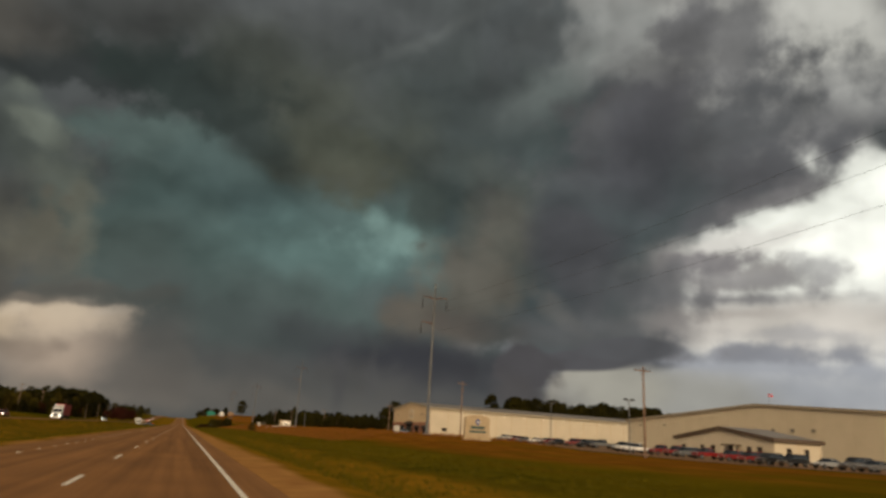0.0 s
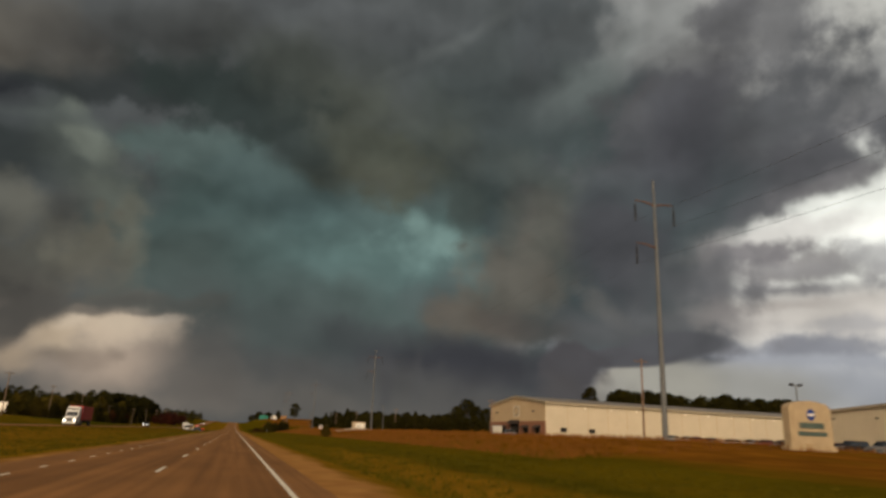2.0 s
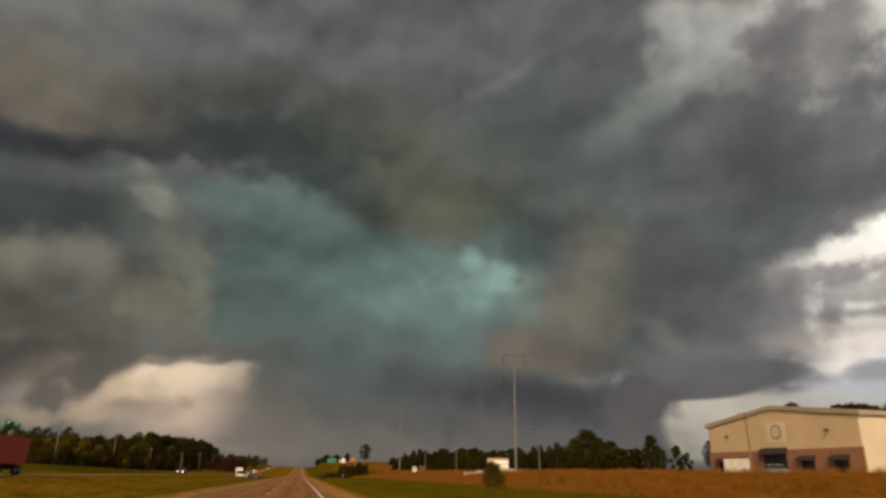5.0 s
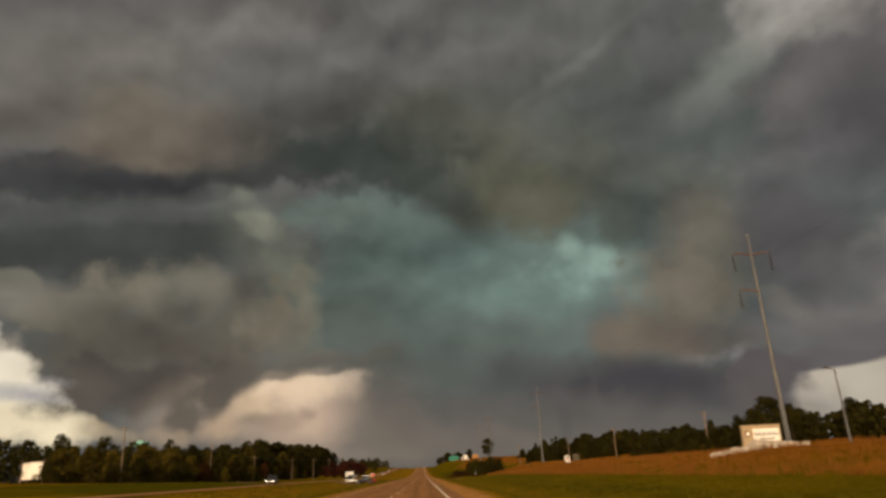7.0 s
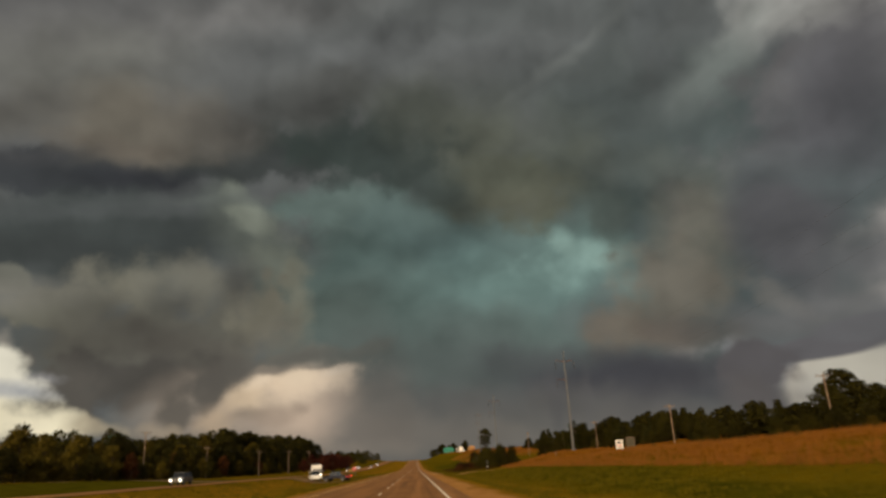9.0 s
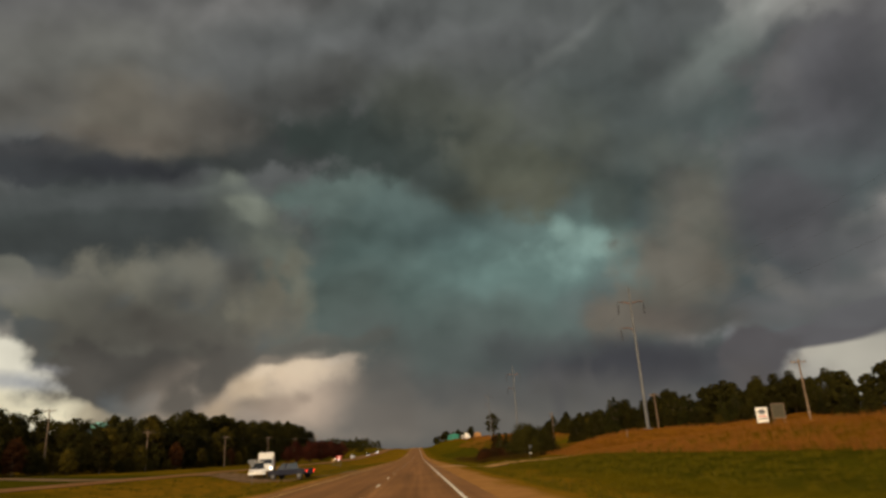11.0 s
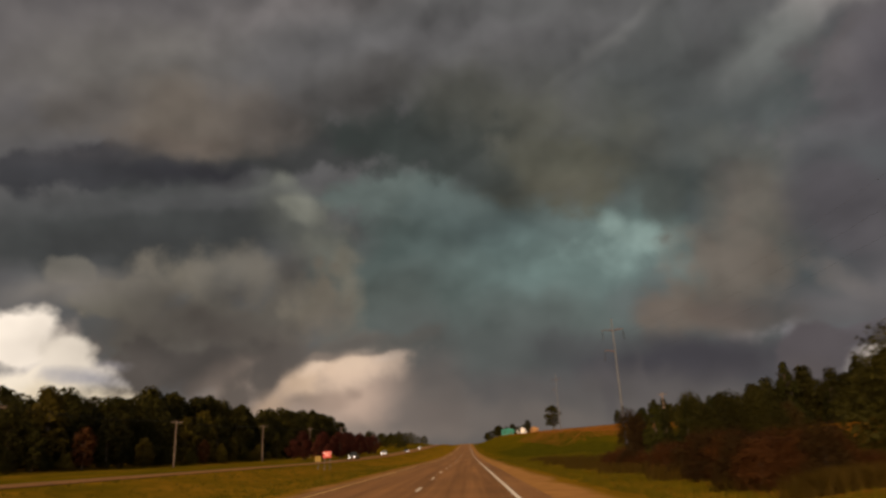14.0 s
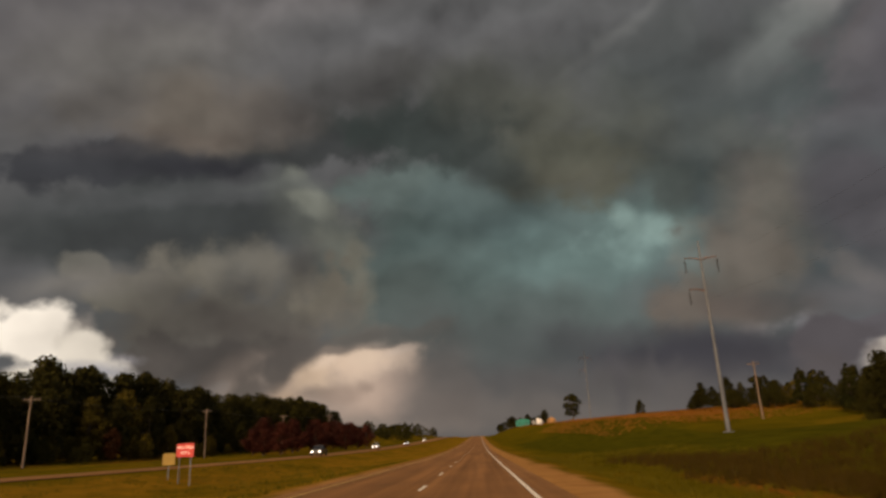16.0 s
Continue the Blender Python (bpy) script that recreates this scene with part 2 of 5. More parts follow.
cloud(-11.5, 10.6, 2.3, 1.9, 20, (97, 93, 88), 0.70, 0.90, 1)
# brown column
cloud(24.8, 16.8, 3.4, 6.8, -9, (91, 89, 85), 0.90, 0.90)
cloud(22.4, 12.5, 4.9, 4.1, 3, (101, 96, 91), 0.85, 0.90, 1)
cloud(17.9, 9.7, 2.7, 2.3, -5, (101, 93, 87), 0.80, 0.90, 1)
cloud(22.7, 9.2, 3.9, 1.5, -6, (95, 87, 84), 0.70, 1.00)
cloud(31.9, 15.9, 3.6, 5.6, -11, (76, 75, 81), 0.90, 0.80)
cloud(32.2, 9.4, 7.1, 1.7, -4, (93, 92, 96), 0.80, 1.00)
cloud(30.5, 10.9, 2.3, 0.9, -31, (105, 102, 103), 0.60, 1.00, 1)
cloud(35.6, 9.7, 2.1, 0.7, -2, (101, 100, 104), 0.60, 1.00, 1)
cloud(35.8, 12.6, 3.2, 1.7, -11, (84, 83, 88), 0.70, 1.00)
# dark rain shaft and the bright wedge under the cloud's edge
cloud(32.9, 3.9, 3.9, 2.6, -1, (173, 165, 158), 1.00, 0.30, 2)
cloud(38.4, 4.1, 8.5, 2.2, -1, (165, 161, 160), 1.00, 0.60, 2)
cloud(35.2, 4.8, 4.1, 2.0, -2, (169, 163, 157), 0.90, 0.60, 2)
cloud(32.8, 7.0, 4.4, 0.9, 3, (89, 87, 93), 1.00, 0.40, 2)
cloud(36.2, 8.0, 4.1, 1.0, 1, (91, 90, 96), 1.00, 0.40, 2)
cloud(19.1, 5.5, 11.9, 2.5, -6, (67, 66, 72), 0.97, 0.80)
cloud(10.6, 7.9, 6.7, 1.4, -4, (72, 75, 78), 0.80, 1.00)
cloud(17.9, 6.3, 6.7, 1.2, -2, (61, 61, 68), 0.80, 1.00)
cloud(27.6, 5.7, 2.9, 2.1, -5, (82, 79, 84), 1.00, 0.45, 1)
cloud(30.2, 5.2, 0.9, 0.5, -6, (114, 108, 107), 0.70, 0.90, 1)
cloud(26.9, 4.0, 2.4, 1.9, -5, (84, 80, 83), 0.90, 0.80)
cloud(7.5, 4.4, 12.2, 1.8, -3, (89, 87, 88), 0.85, 1.00)
cloud(5.4, 2.1, 15.4, 1.6, -3, (103, 98, 96), 0.85, 1.00)
cloud(22.1, 2.4, 8.3, 1.3, -4, (89, 86, 87), 0.80, 1.00)
cloud(11.7, 4.2, 0.6, 2.7, -3, (80, 78, 82), 0.50, 1.00)
cloud(14.5, 4.9, 0.5, 2.3, -4, (86, 84, 87), 0.40, 1.00)
# light under the cloud to the left, and the bright opening over the road
cloud(-11.3, 4.4, 8.6, 3.0, -2, (146, 132, 124), 0.92, 1.00)
cloud(-8.6, 4.8, 4.6, 2.9, -2, (175, 155, 143), 0.95, 1.00)
cloud(-7.4, 7.4, 3.1, 1.3, 13, (194, 175, 161), 0.92, 1.00, 1)
cloud(-10.7, 6.8, 3.5, 1.4, 9, (198, 177, 160), 0.92, 1.00, 1)
cloud(-13.8, 6.0, 2.4, 1.3, 26, (186, 165, 146), 0.90, 1.00, 1)
cloud(-15.9, 4.8, 2.1, 1.0, 35, (165, 145, 128), 0.85, 1.00, 1)
cloud(-6.2, 8.1, 1.6, 0.4, 19, (192, 175, 163), 0.80, 0.90, 1)
cloud(-12.4, 7.3, 1.1, 0.6, 20, (204, 184, 167), 0.70, 0.90, 1)
cloud(-9.1, 7.4, 1.4, 0.6, 7, (196, 177, 160), 0.60, 0.90, 1)
cloud(-3.0, 5.1, 3.3, 4.2, -2, (89, 87, 87), 0.90, 1.00)
cloud(-3.7, 2.8, 2.8, 1.8, 7, (107, 100, 97), 0.80, 1.00)
cloud(-9.3, 5.0, 0.7, 0.5, -2, (133, 118, 109), 0.60, 1.00, 1)
cloud(-11.5, 4.5, 2.1, 0.6, -2, (143, 126, 116), 0.60, 1.00, 1)
cloud(-14.6, 8.2, 3.1, 1.2, 14, (80, 76, 74), 0.95, 0.80, 1)
cloud(-11.2, 8.3, 1.8, 0.6, 5, (99, 93, 89), 0.80, 0.90, 1)
cloud(-7.5, 8.5, 1.7, 0.3, 9, (99, 94, 91), 0.70, 0.90, 1)
cloud(-16.6, 5.9, 1.3, 0.9, 31, (86, 80, 77), 0.80, 0.90, 1)
cloud(-9.6, 9.2, 4.2, 0.8, 7, (87, 85, 83), 0.95, 0.95, 1)
cloud(-12.3, 8.1, 1.2, 0.5, 10, (114, 105, 99), 0.80, 0.80, 3)
cloud(-16.9, 7.0, 1.9, 1.4, 27, (80, 76, 74), 0.95, 0.70, 3)
cloud(-18.7, 5.0, 2.4, 1.5, 20, (84, 79, 76), 0.90, 0.80, 3)
cloud(-14.0, 4.8, 1.2, 0.5, -1, (112, 101, 94), 0.60, 1.00, 1)
cloud(-4.8, 9.5, 3.4, 0.9, 13, (84, 85, 84), 0.90, 0.80, 1)
cloud(-8.5, 2.1, 5.5, 0.8, -2, (131, 121, 115), 0.70, 1.00)
cloud(-34.5, 9.1, 4.8, 2.5, -20, (232, 225, 216), 1.00, 0.45, 1)
cloud(-32.5, 6.9, 4.3, 0.5, 8, (162, 160, 168), 0.60, 1.00, 1)
cloud(-33.5, 5.9, 4.9, 1.2, 5, (228, 220, 207), 0.95, 0.70, 1)
cloud(-31.3, 9.6, 1.3, 1.7, 13, (137, 131, 127), 0.80, 0.70, 3)
cloud(-29.5, 8.8, 1.0, 1.3, 1, (94, 90, 88), 0.90, 0.70, 3)
cloud(-29.7, 4.5, 4.6, 1.4, -7, (215, 204, 184), 0.97, 0.70, 1)
cloud(-31.1, 8.4, 1.8, 1.9, -19, (221, 214, 204), 0.97, 0.60, 1)
cloud(-30.0, 6.5, 2.1, 0.5, 1, (143, 145, 158), 0.70, 1.00, 1)
cloud(-23.8, 3.9, 2.4, 0.9, -11, (148, 136, 120), 0.80, 0.80, 3)
cloud(-20.2, 3.6, 2.1, 0.8, -12, (143, 129, 116), 0.70, 0.80, 3)
cloud(-32.8, 12.9, 5.6, 1.1, 11, (109, 106, 103), 0.70, 1.00)

# the swelling of the cloud, lit from above and behind: one field taken at two places a little apart
swell = offset(offset(plain_air, billow, 0.07), frayed, 0.025)
stretch = wnode("ShaderNodeMapping", Scale=(1, 1.25, 1))
WL.new(swell, stretch.inputs[0])
beside = wnode("ShaderNodeMapping", Scale=(1, 1.25, 1), Location=(-0.016, 0.034, 0))
WL.new(swell, beside.inputs[0])
relief = wmath("SUBTRACT", puffs(stretch.outputs[0], 5.5, 3.5, 0.45), puffs(beside.outputs[0], 5.5, 3.5, 0.45))
depth = puffs(stretch.outputs[0], 3.6, 5.0, 0.5)
wisp = puffs(swell, 20.0, 2.0, 0.4)
shade = wmath("MULTIPLY_ADD", relief, 1.75, wmath("MULTIPLY_ADD", depth, 0.6, wmath("MULTIPLY_ADD", wisp, 0.14, -0.37)))
# low over the land the rain veils the swelling
veil = WN.new("ShaderNodeMapRange")
for key, v in (("From Min", 0.05), ("From Max", 0.24), ("To Min", 0.3), ("To Max", 1.0)):
    veil.inputs[key].default_value = v
WL.new(height, veil.inputs["Value"])
shade = wmath("MAXIMUM", wmath("MULTIPLY_ADD", shade, veil.outputs[0], 1.03), 0.35)
value = WN.new("ShaderNodeCombineColor")
for i in range(3):
    WL.new(shade, value.inputs[i])
sky = wmix(1.0, sky, value.outputs[0], "MULTIPLY")
sky = wmix(1.0, sky, (0.985, 1.0, 0.955, 1), "MULTIPLY")
# behind the camera the storm ends and the evening sky is open and bright
back = WN.new("ShaderNodeMapRange")
back.interpolation_type = "SMOOTHSTEP"
for key, v in (("From Min", 0.15), ("From Max", -0.5), ("To Min", 0.0), ("To Max", 1.0)):
    back.inputs[key].default_value = v
WL.new(sep.outputs[1], back.inputs["Value"])
open_sky = WN.new("ShaderNodeTexSky")
open_sky.sky_type, open_sky.sun_disc = "NISHITA", False
open_sky.sun_elevation, open_sky.sun_rotation = radians(28), radians(204)
open_sky.dust_density = 4.0
lit = wmix(1.0, open_sky.outputs[0], (0.16, 0.145, 0.125, 1), "MULTIPLY")
sky = wmix(back.outputs[0], sky, lit)
shine = wnode("ShaderNodeBackground", Strength=1.0)
WL.new(sky, shine.inputs["Color"])
WL.new(shine.outputs[0], WN.new("ShaderNodeOutputWorld").inputs[0])

sun = new("sun", bpy.data.lights.new("sun", "SUN"))
sun.data.energy, sun.data.angle, sun.data.color = 1.4, radians(12), (1.0, 0.74, 0.46)
sun.matrix_world = look((-26, -58, 36), (0, 0, 0))


# ---- materials ----
def material(name, base, rough=0.8, metal=0.0, second=None, scale=1.0, fine=12.0, bump=0.0, per_object=0.0, spec=0.3, obj=False):
    """Two scales of variation between base and second, with a fine relief."""
    m = bpy.data.materials.new(name)
    m.use_nodes = True
    n, l = m.node_tree.nodes, m.node_tree.links
    b = n["Principled BSDF"]
    b.inputs["Roughness"].default_value, b.inputs["Metallic"].default_value = rough, metal
    b.inputs["Specular IOR Level"].default_value = spec
    if obj:
        where = n.new("ShaderNodeTexCoord").outputs["Object"]
    else:
        where = n.new("ShaderNodeNewGeometry").outputs["Position"]
    second = second or tuple(c * 0.7 for c in base)
    big = n.new("ShaderNodeTexNoise")
    big.inputs["Scale"].default_value, big.inputs["Detail"].default_value = scale, 5
    small = n.new("ShaderNodeTexNoise")
    small.inputs["Scale"].default_value, small.inputs["Detail"].default_value = fine, 4
    l.new(where, big.inputs["Vector"])
    l.new(where, small.inputs["Vector"])
    add = n.new("ShaderNodeMath")
    add.operation = "MULTIPLY_ADD"
    l.new(small.outputs["Fac"], add.inputs[0])
    add.inputs[1].default_value = 0.5
    l.new(big.outputs["Fac"], add.inputs[2])
    span = n.new("ShaderNodeMapRange")
    span.inputs["From Min"].default_value, span.inputs["From Max"].default_value = 0.5, 1.0
    l.new(add.outputs[0], span.inputs["Value"])
    mix = n.new("ShaderNodeMix")
    mix.data_type = "RGBA"
    l.new(span.outputs[0], mix.inputs[0])
    mix.inputs[6].default_value, mix.inputs[7].default_value = (*base, 1), (*second, 1)
    colour = mix.outputs[2]
    if per_object:
        info = n.new("ShaderNodeObjectInfo")
        hsv = n.new("ShaderNodeHueSaturation")
        v = n.new("ShaderNodeMapRange")
        v.inputs["To Min"].default_value, v.inputs["To Max"].default_value = 1 - per_object, 1 + per_object
        l.new(info.outputs["Random"], v.inputs["Value"])
        l.new(v.outputs[0], hsv.inputs["Value"])
        l.new(colour, hsv.inputs["Color"])
        colour = hsv.outputs[0]
    l.new(colour, b.inputs["Base Color"])
    if bump:
        k = n.new("ShaderNodeBump")
        k.inputs["Strength"].default_value, k.inputs["Distance"].default_value = bump, 0.05
        l.new(small.outputs["Fac"], k.inputs["Height"])
        l.new(k.outputs[0], b.inputs["Normal"])
    return m


def lamp_material(name, rgb, strength):
    m = bpy.data.materials.new(name)
    m.use_nodes = True
    b = m.node_tree.nodes["Principled BSDF"]
    b.inputs["Base Color"].default_value = (*rgb, 1)
    b.inputs["Emission Color"].default_value = (*rgb, 1)
    b.inputs["Emission Strength"].default_value = strength
    return m


def leaf_material(name, base, second):
    m = material(name, base, 0.6, second=second, scale=0.35, fine=3.0, per_object=0.3, spec=0.05)
    n, l = m.node_tree.nodes, m.node_tree.links
    b = n["Principled BSDF"]
    t = n.new("ShaderNodeBsdfTranslucent")
    l.new(b.inputs["Base Color"].links[0].from_socket, t.inputs["Color"])
    mix = n.new("ShaderNodeMixShader")
    mix.inputs[0].default_value = 0.25
    l.new(b.outputs[0], mix.inputs[1])
    l.new(t.outputs[0], mix.inputs[2])
    l.new(mix.outputs[0], n["Material Output"].inputs["Surface"])
    return m


def asphalt_material():
    """Worn asphalt: long streaks and darker wheel tracks along the lanes, patches and a fine grain."""
    m = material("asphalt", (0.240, 0.116, 0.042), 0.9, second=(0.185, 0.090, 0.034), scale=0.25, fine=60, bump=0.25, spec=0.08)
    n, l = m.node_tree.nodes, m.node_tree.links
    b = n["Principled BSDF"]
    colour = b.inputs["Base Color"].links[0].from_socket
    where = n.new("ShaderNodeNewGeometry").outputs["Position"]

    def streaks(stretch, scale, lo, hi):
        mp = n.new("ShaderNodeMapping")
        mp.inputs["Scale"].default_value = stretch
        t = n.new("ShaderNodeTexNoise")
        t.inputs["Scale"].default_value, t.inputs["Detail"].default_value = scale, 4
        r = n.new("ShaderNodeMapRange")
        for key, v in (("From Min", 0.3), ("From Max", 0.7), ("To Min", lo), ("To Max", hi)):
            r.inputs[key].default_value = v
        l.new(where, mp.inputs[0])
        l.new(mp.outputs[0], t.inputs["Vector"])
        l.new(t.outputs["Fac"], r.inputs["Value"])
        return r.outputs[0]

    sep = n.new("ShaderNodeSeparateXYZ")
    l.new(where, sep.inputs[0])
    wave = n.new("ShaderNodeMath")
    wave.operation = "SINE"
    turn = n.new("ShaderNodeMath")
    turn.operation = "MULTIPLY_ADD"
    turn.inputs[1].default_value, turn.inputs[2].default_value = 2 * math.pi / 1.83, 1.3
    l.new(sep.outputs[0], turn.inputs[0])
    l.new(turn.outputs[0], wave.inputs[0])
    tracks = n.new("ShaderNodeMath")
    tracks.operation = "MULTIPLY_ADD"
    tracks.inputs[1].default_value, tracks.inputs[2].default_value = 0.09, 1.0
    l.new(wave.outputs[0], tracks.inputs[0])
    for value in (streaks((1, 0.012, 1), 2.2, 0.72, 1.18), streaks((1, 0.08, 1), 0.7, 0.86, 1.12), tracks.outputs[0]):
        x = n.new("ShaderNodeVectorMath")
        x.operation = "SCALE"
        l.new(colour, x.inputs[0])
        l.new(value, x.inputs["Scale"])
        colour = x.outputs[0]
    l.new(colour, b.inputs["Base Color"])
    return m


ASPHALT = asphalt_material()
SHOULDER = material("shoulder_asphalt", (0.19, 0.105, 0.05), 0.9, second=(0.12, 0.068, 0.032), scale=0.5, fine=40, bump=0.3)
DIRT = material("orange_dirt", (0.42, 0.225, 0.080), 0.95, second=(0.28, 0.140, 0.048), scale=0.8, fine=9, bump=0.6)
PAINT = material("road_paint", (0.80, 0.76, 0.66), 0.6, second=(0.55, 0.49, 0.40), scale=2.0, fine=30)
SIGN_YELLOW = material("dull_yellow_sign", (0.30, 0.19, 0.04), 0.7, second=(0.22, 0.14, 0.03))
YELLOW = material("yellow_road_paint", (0.62, 0.42, 0.10), 0.6, second=(0.40, 0.27, 0.08), scale=2.0, fine=30)
STEEL = material("galvanised_steel", (0.125, 0.130, 0.138), 0.6, 0.1, second=(0.092, 0.096, 0.103), scale=0.5, fine=6)
RUST = material("weathering_steel", (0.16, 0.085, 0.058), 0.8, 0.2, second=(0.10, 0.058, 0.042), scale=1.0, fine=9)
INSULATOR = material("grey_insulator", (0.05, 0.05, 0.055), 0.4)
WIRE = material("aluminium_wire", (0.10, 0.10, 0.10), 0.6, 0.5)
POLE_WOOD = material("weathered_pole_wood", (0.21, 0.15, 0.10), 0.9, second=(0.13, 0.09, 0.065), scale=1.5, fine=14, bump=0.3)
POLE_RED = material("reddish_pole_wood", (0.21, 0.135, 0.095), 0.9, second=(0.14, 0.09, 0.065), scale=1.5, fine=14, bump=0.3)
BARK = material("bark", (0.10, 0.07, 0.05), 0.95, second=(0.05, 0.04, 0.03), scale=2, fine=12, bump=0.6)
LEAF = leaf_material("green_leaves", (0.036, 0.031, 0.005), (0.014, 0.013, 0.002))
LEAF_OLIVE = leaf_material("olive_leaves", (0.086, 0.063, 0.008), (0.044, 0.034, 0.005))
LEAF_RED = leaf_material("dark_red_leaves", (0.065, 0.016, 0.009), (0.03, 0.010, 0.006))
LEAF_RUST = leaf_material("rust_brown_leaves", (0.062, 0.023, 0.006), (0.030, 0.012, 0.004))
LEAF_BROWN = leaf_material("brownish_leaves", (0.036, 0.019, 0.005), (0.017, 0.010, 0.003))
CEDAR = leaf_material("cedar_needles", (0.033, 0.032, 0.005), (0.013, 0.014, 0.003))
WALL_CREAM = material("cream_ribbed_metal", (0.52, 0.455, 0.355), 0.55, second=(0.46, 0.40, 0.31), scale=0.25, fine=3)
WALL_TAN = material("tan_ribbed_metal", (0.48, 0.37, 0.24), 0.6, second=(0.41, 0.31, 0.20), scale=0.25, fine=3)
WALL_GREY = material("beige_ribbed_metal", (0.52, 0.455, 0.345), 0.6, second=(0.46, 0.40, 0.30), scale=0.25, fine=3)
BRICK = material("red_brown_brick", (0.26, 0.12, 0.075), 0.9, second=(0.18, 0.085, 0.055), scale=1.5, fine=14, bump=0.4)
ROOF = material("grey_metal_roof", (0.22, 0.20, 0.18), 0.55, 0.2, second=(0.17, 0.155, 0.14), scale=0.4, fine=5)
TRIM_PALE = material("greyish_tan_trim", (0.30, 0.255, 0.19), 0.6, second=(0.25, 0.21, 0.155), scale=0.4)
TRIM = material("brown_trim", (0.10, 0.07, 0.05), 0.6)
GLASS = material("dark_window_glass", (0.02, 0.022, 0.025), 0.08, spec=0.6)
AWNING_OLIVE = material("dark_olive_board", (0.07, 0.062, 0.04), 0.8, second=(0.05, 0.045, 0.03), scale=2.0, fine=12)
AWNING = material("dark_awning", (0.035, 0.025, 0.022), 0.8)
PANEL_WHITE = material("white_sign_panel", (0.80, 0.78, 0.74), 0.5, second=(0.72, 0.69, 0.64), scale=1.0, fine=8)
STONE = material("tan_limestone", (0.40, 0.31, 0.20), 0.9, second=(0.31, 0.235, 0.15), scale=1.5, fine=8, bump=0.4)
ROCK = material("light_rubble", (0.42, 0.37, 0.31), 0.95, second=(0.26, 0.22, 0.18), scale=2.5, fine=10, bump=0.6, per_object=0.25)
INK = material("dark_lettering", (0.03, 0.03, 0.05), 0.6)
INK_GREEN = material("green_grey_lettering", (0.07, 0.10, 0.09), 0.6)
INK_BROWN = material("brown_lettering", (0.20, 0.12, 0.05), 0.6)
BLUE = material("blue_emblem", (0.02, 0.05, 0.22), 0.5)
RED_SIGN = material("red_sign_face", (0.55, 0.05, 0.04), 0.5, second=(0.45, 0.05, 0.04))
GREEN_SIGN = material("teal_green_fascia", (0.02, 0.20, 0.15), 0.5)
TEAL_PAINT = material("pale_teal_paint", (0.20, 0.46, 0.38), 0.5, second=(0.16, 0.40, 0.34), scale=0.2, fine=2)
PICTURE = material("faded_pink_print", (0.42, 0.13, 0.10), 0.6, second=(0.55, 0.26, 0.20), scale=3.0, fine=12)
PICTURE_GROUND = material("straw_yellow_print", (0.60, 0.42, 0.16), 0.6, second=(0.50, 0.34, 0.12), scale=1.5, fine=8)
TYRE = material("tyre_rubber", (0.02, 0.02, 0.02), 0.9)
RIM = material("wheel_rim", (0.20, 0.20, 0.21), 0.45, 0.7)
HEADLIGHT = lamp_material("lit_headlight", (1.0, 0.96, 0.88), 4.0)
TAILLIGHT = lamp_material("lit_tail_light", (1.0, 0.05, 0.02), 1.6)
LAMP_OFF = material("unlit_lamp_lens", (0.35, 0.35, 0.34), 0.3)
PAINTS = {
    "white": material("white_car_paint", (0.72, 0.71, 0.69), 0.35, spec=0.5, scale=0.6),
    "bright_red": material("red_trailer_paint", (0.42, 0.025, 0.02), 0.45, spec=0.4, scale=0.6),
    "red": material("red_car_paint", (0.20, 0.012, 0.012), 0.35, spec=0.5, scale=0.6),
    "dark_blue": material("dark_blue_car_paint", (0.009, 0.011, 0.025), 0.3, spec=0.5, scale=0.6),
    "black": material("black_car_paint", (0.018, 0.018, 0.02), 0.3, spec=0.5, scale=0.6),
    "grey": material("grey_car_paint", (0.16, 0.16, 0.165), 0.35, 0.3, spec=0.5, scale=0.6),
    "silver": material("silver_car_paint", (0.45, 0.46, 0.47), 0.35, 0.4, spec=0.5, scale=0.6),
    "light_blue": material("light_blue_car_paint", (0.30, 0.42, 0.60), 0.35, 0.2, spec=0.5, scale=0.6),
}


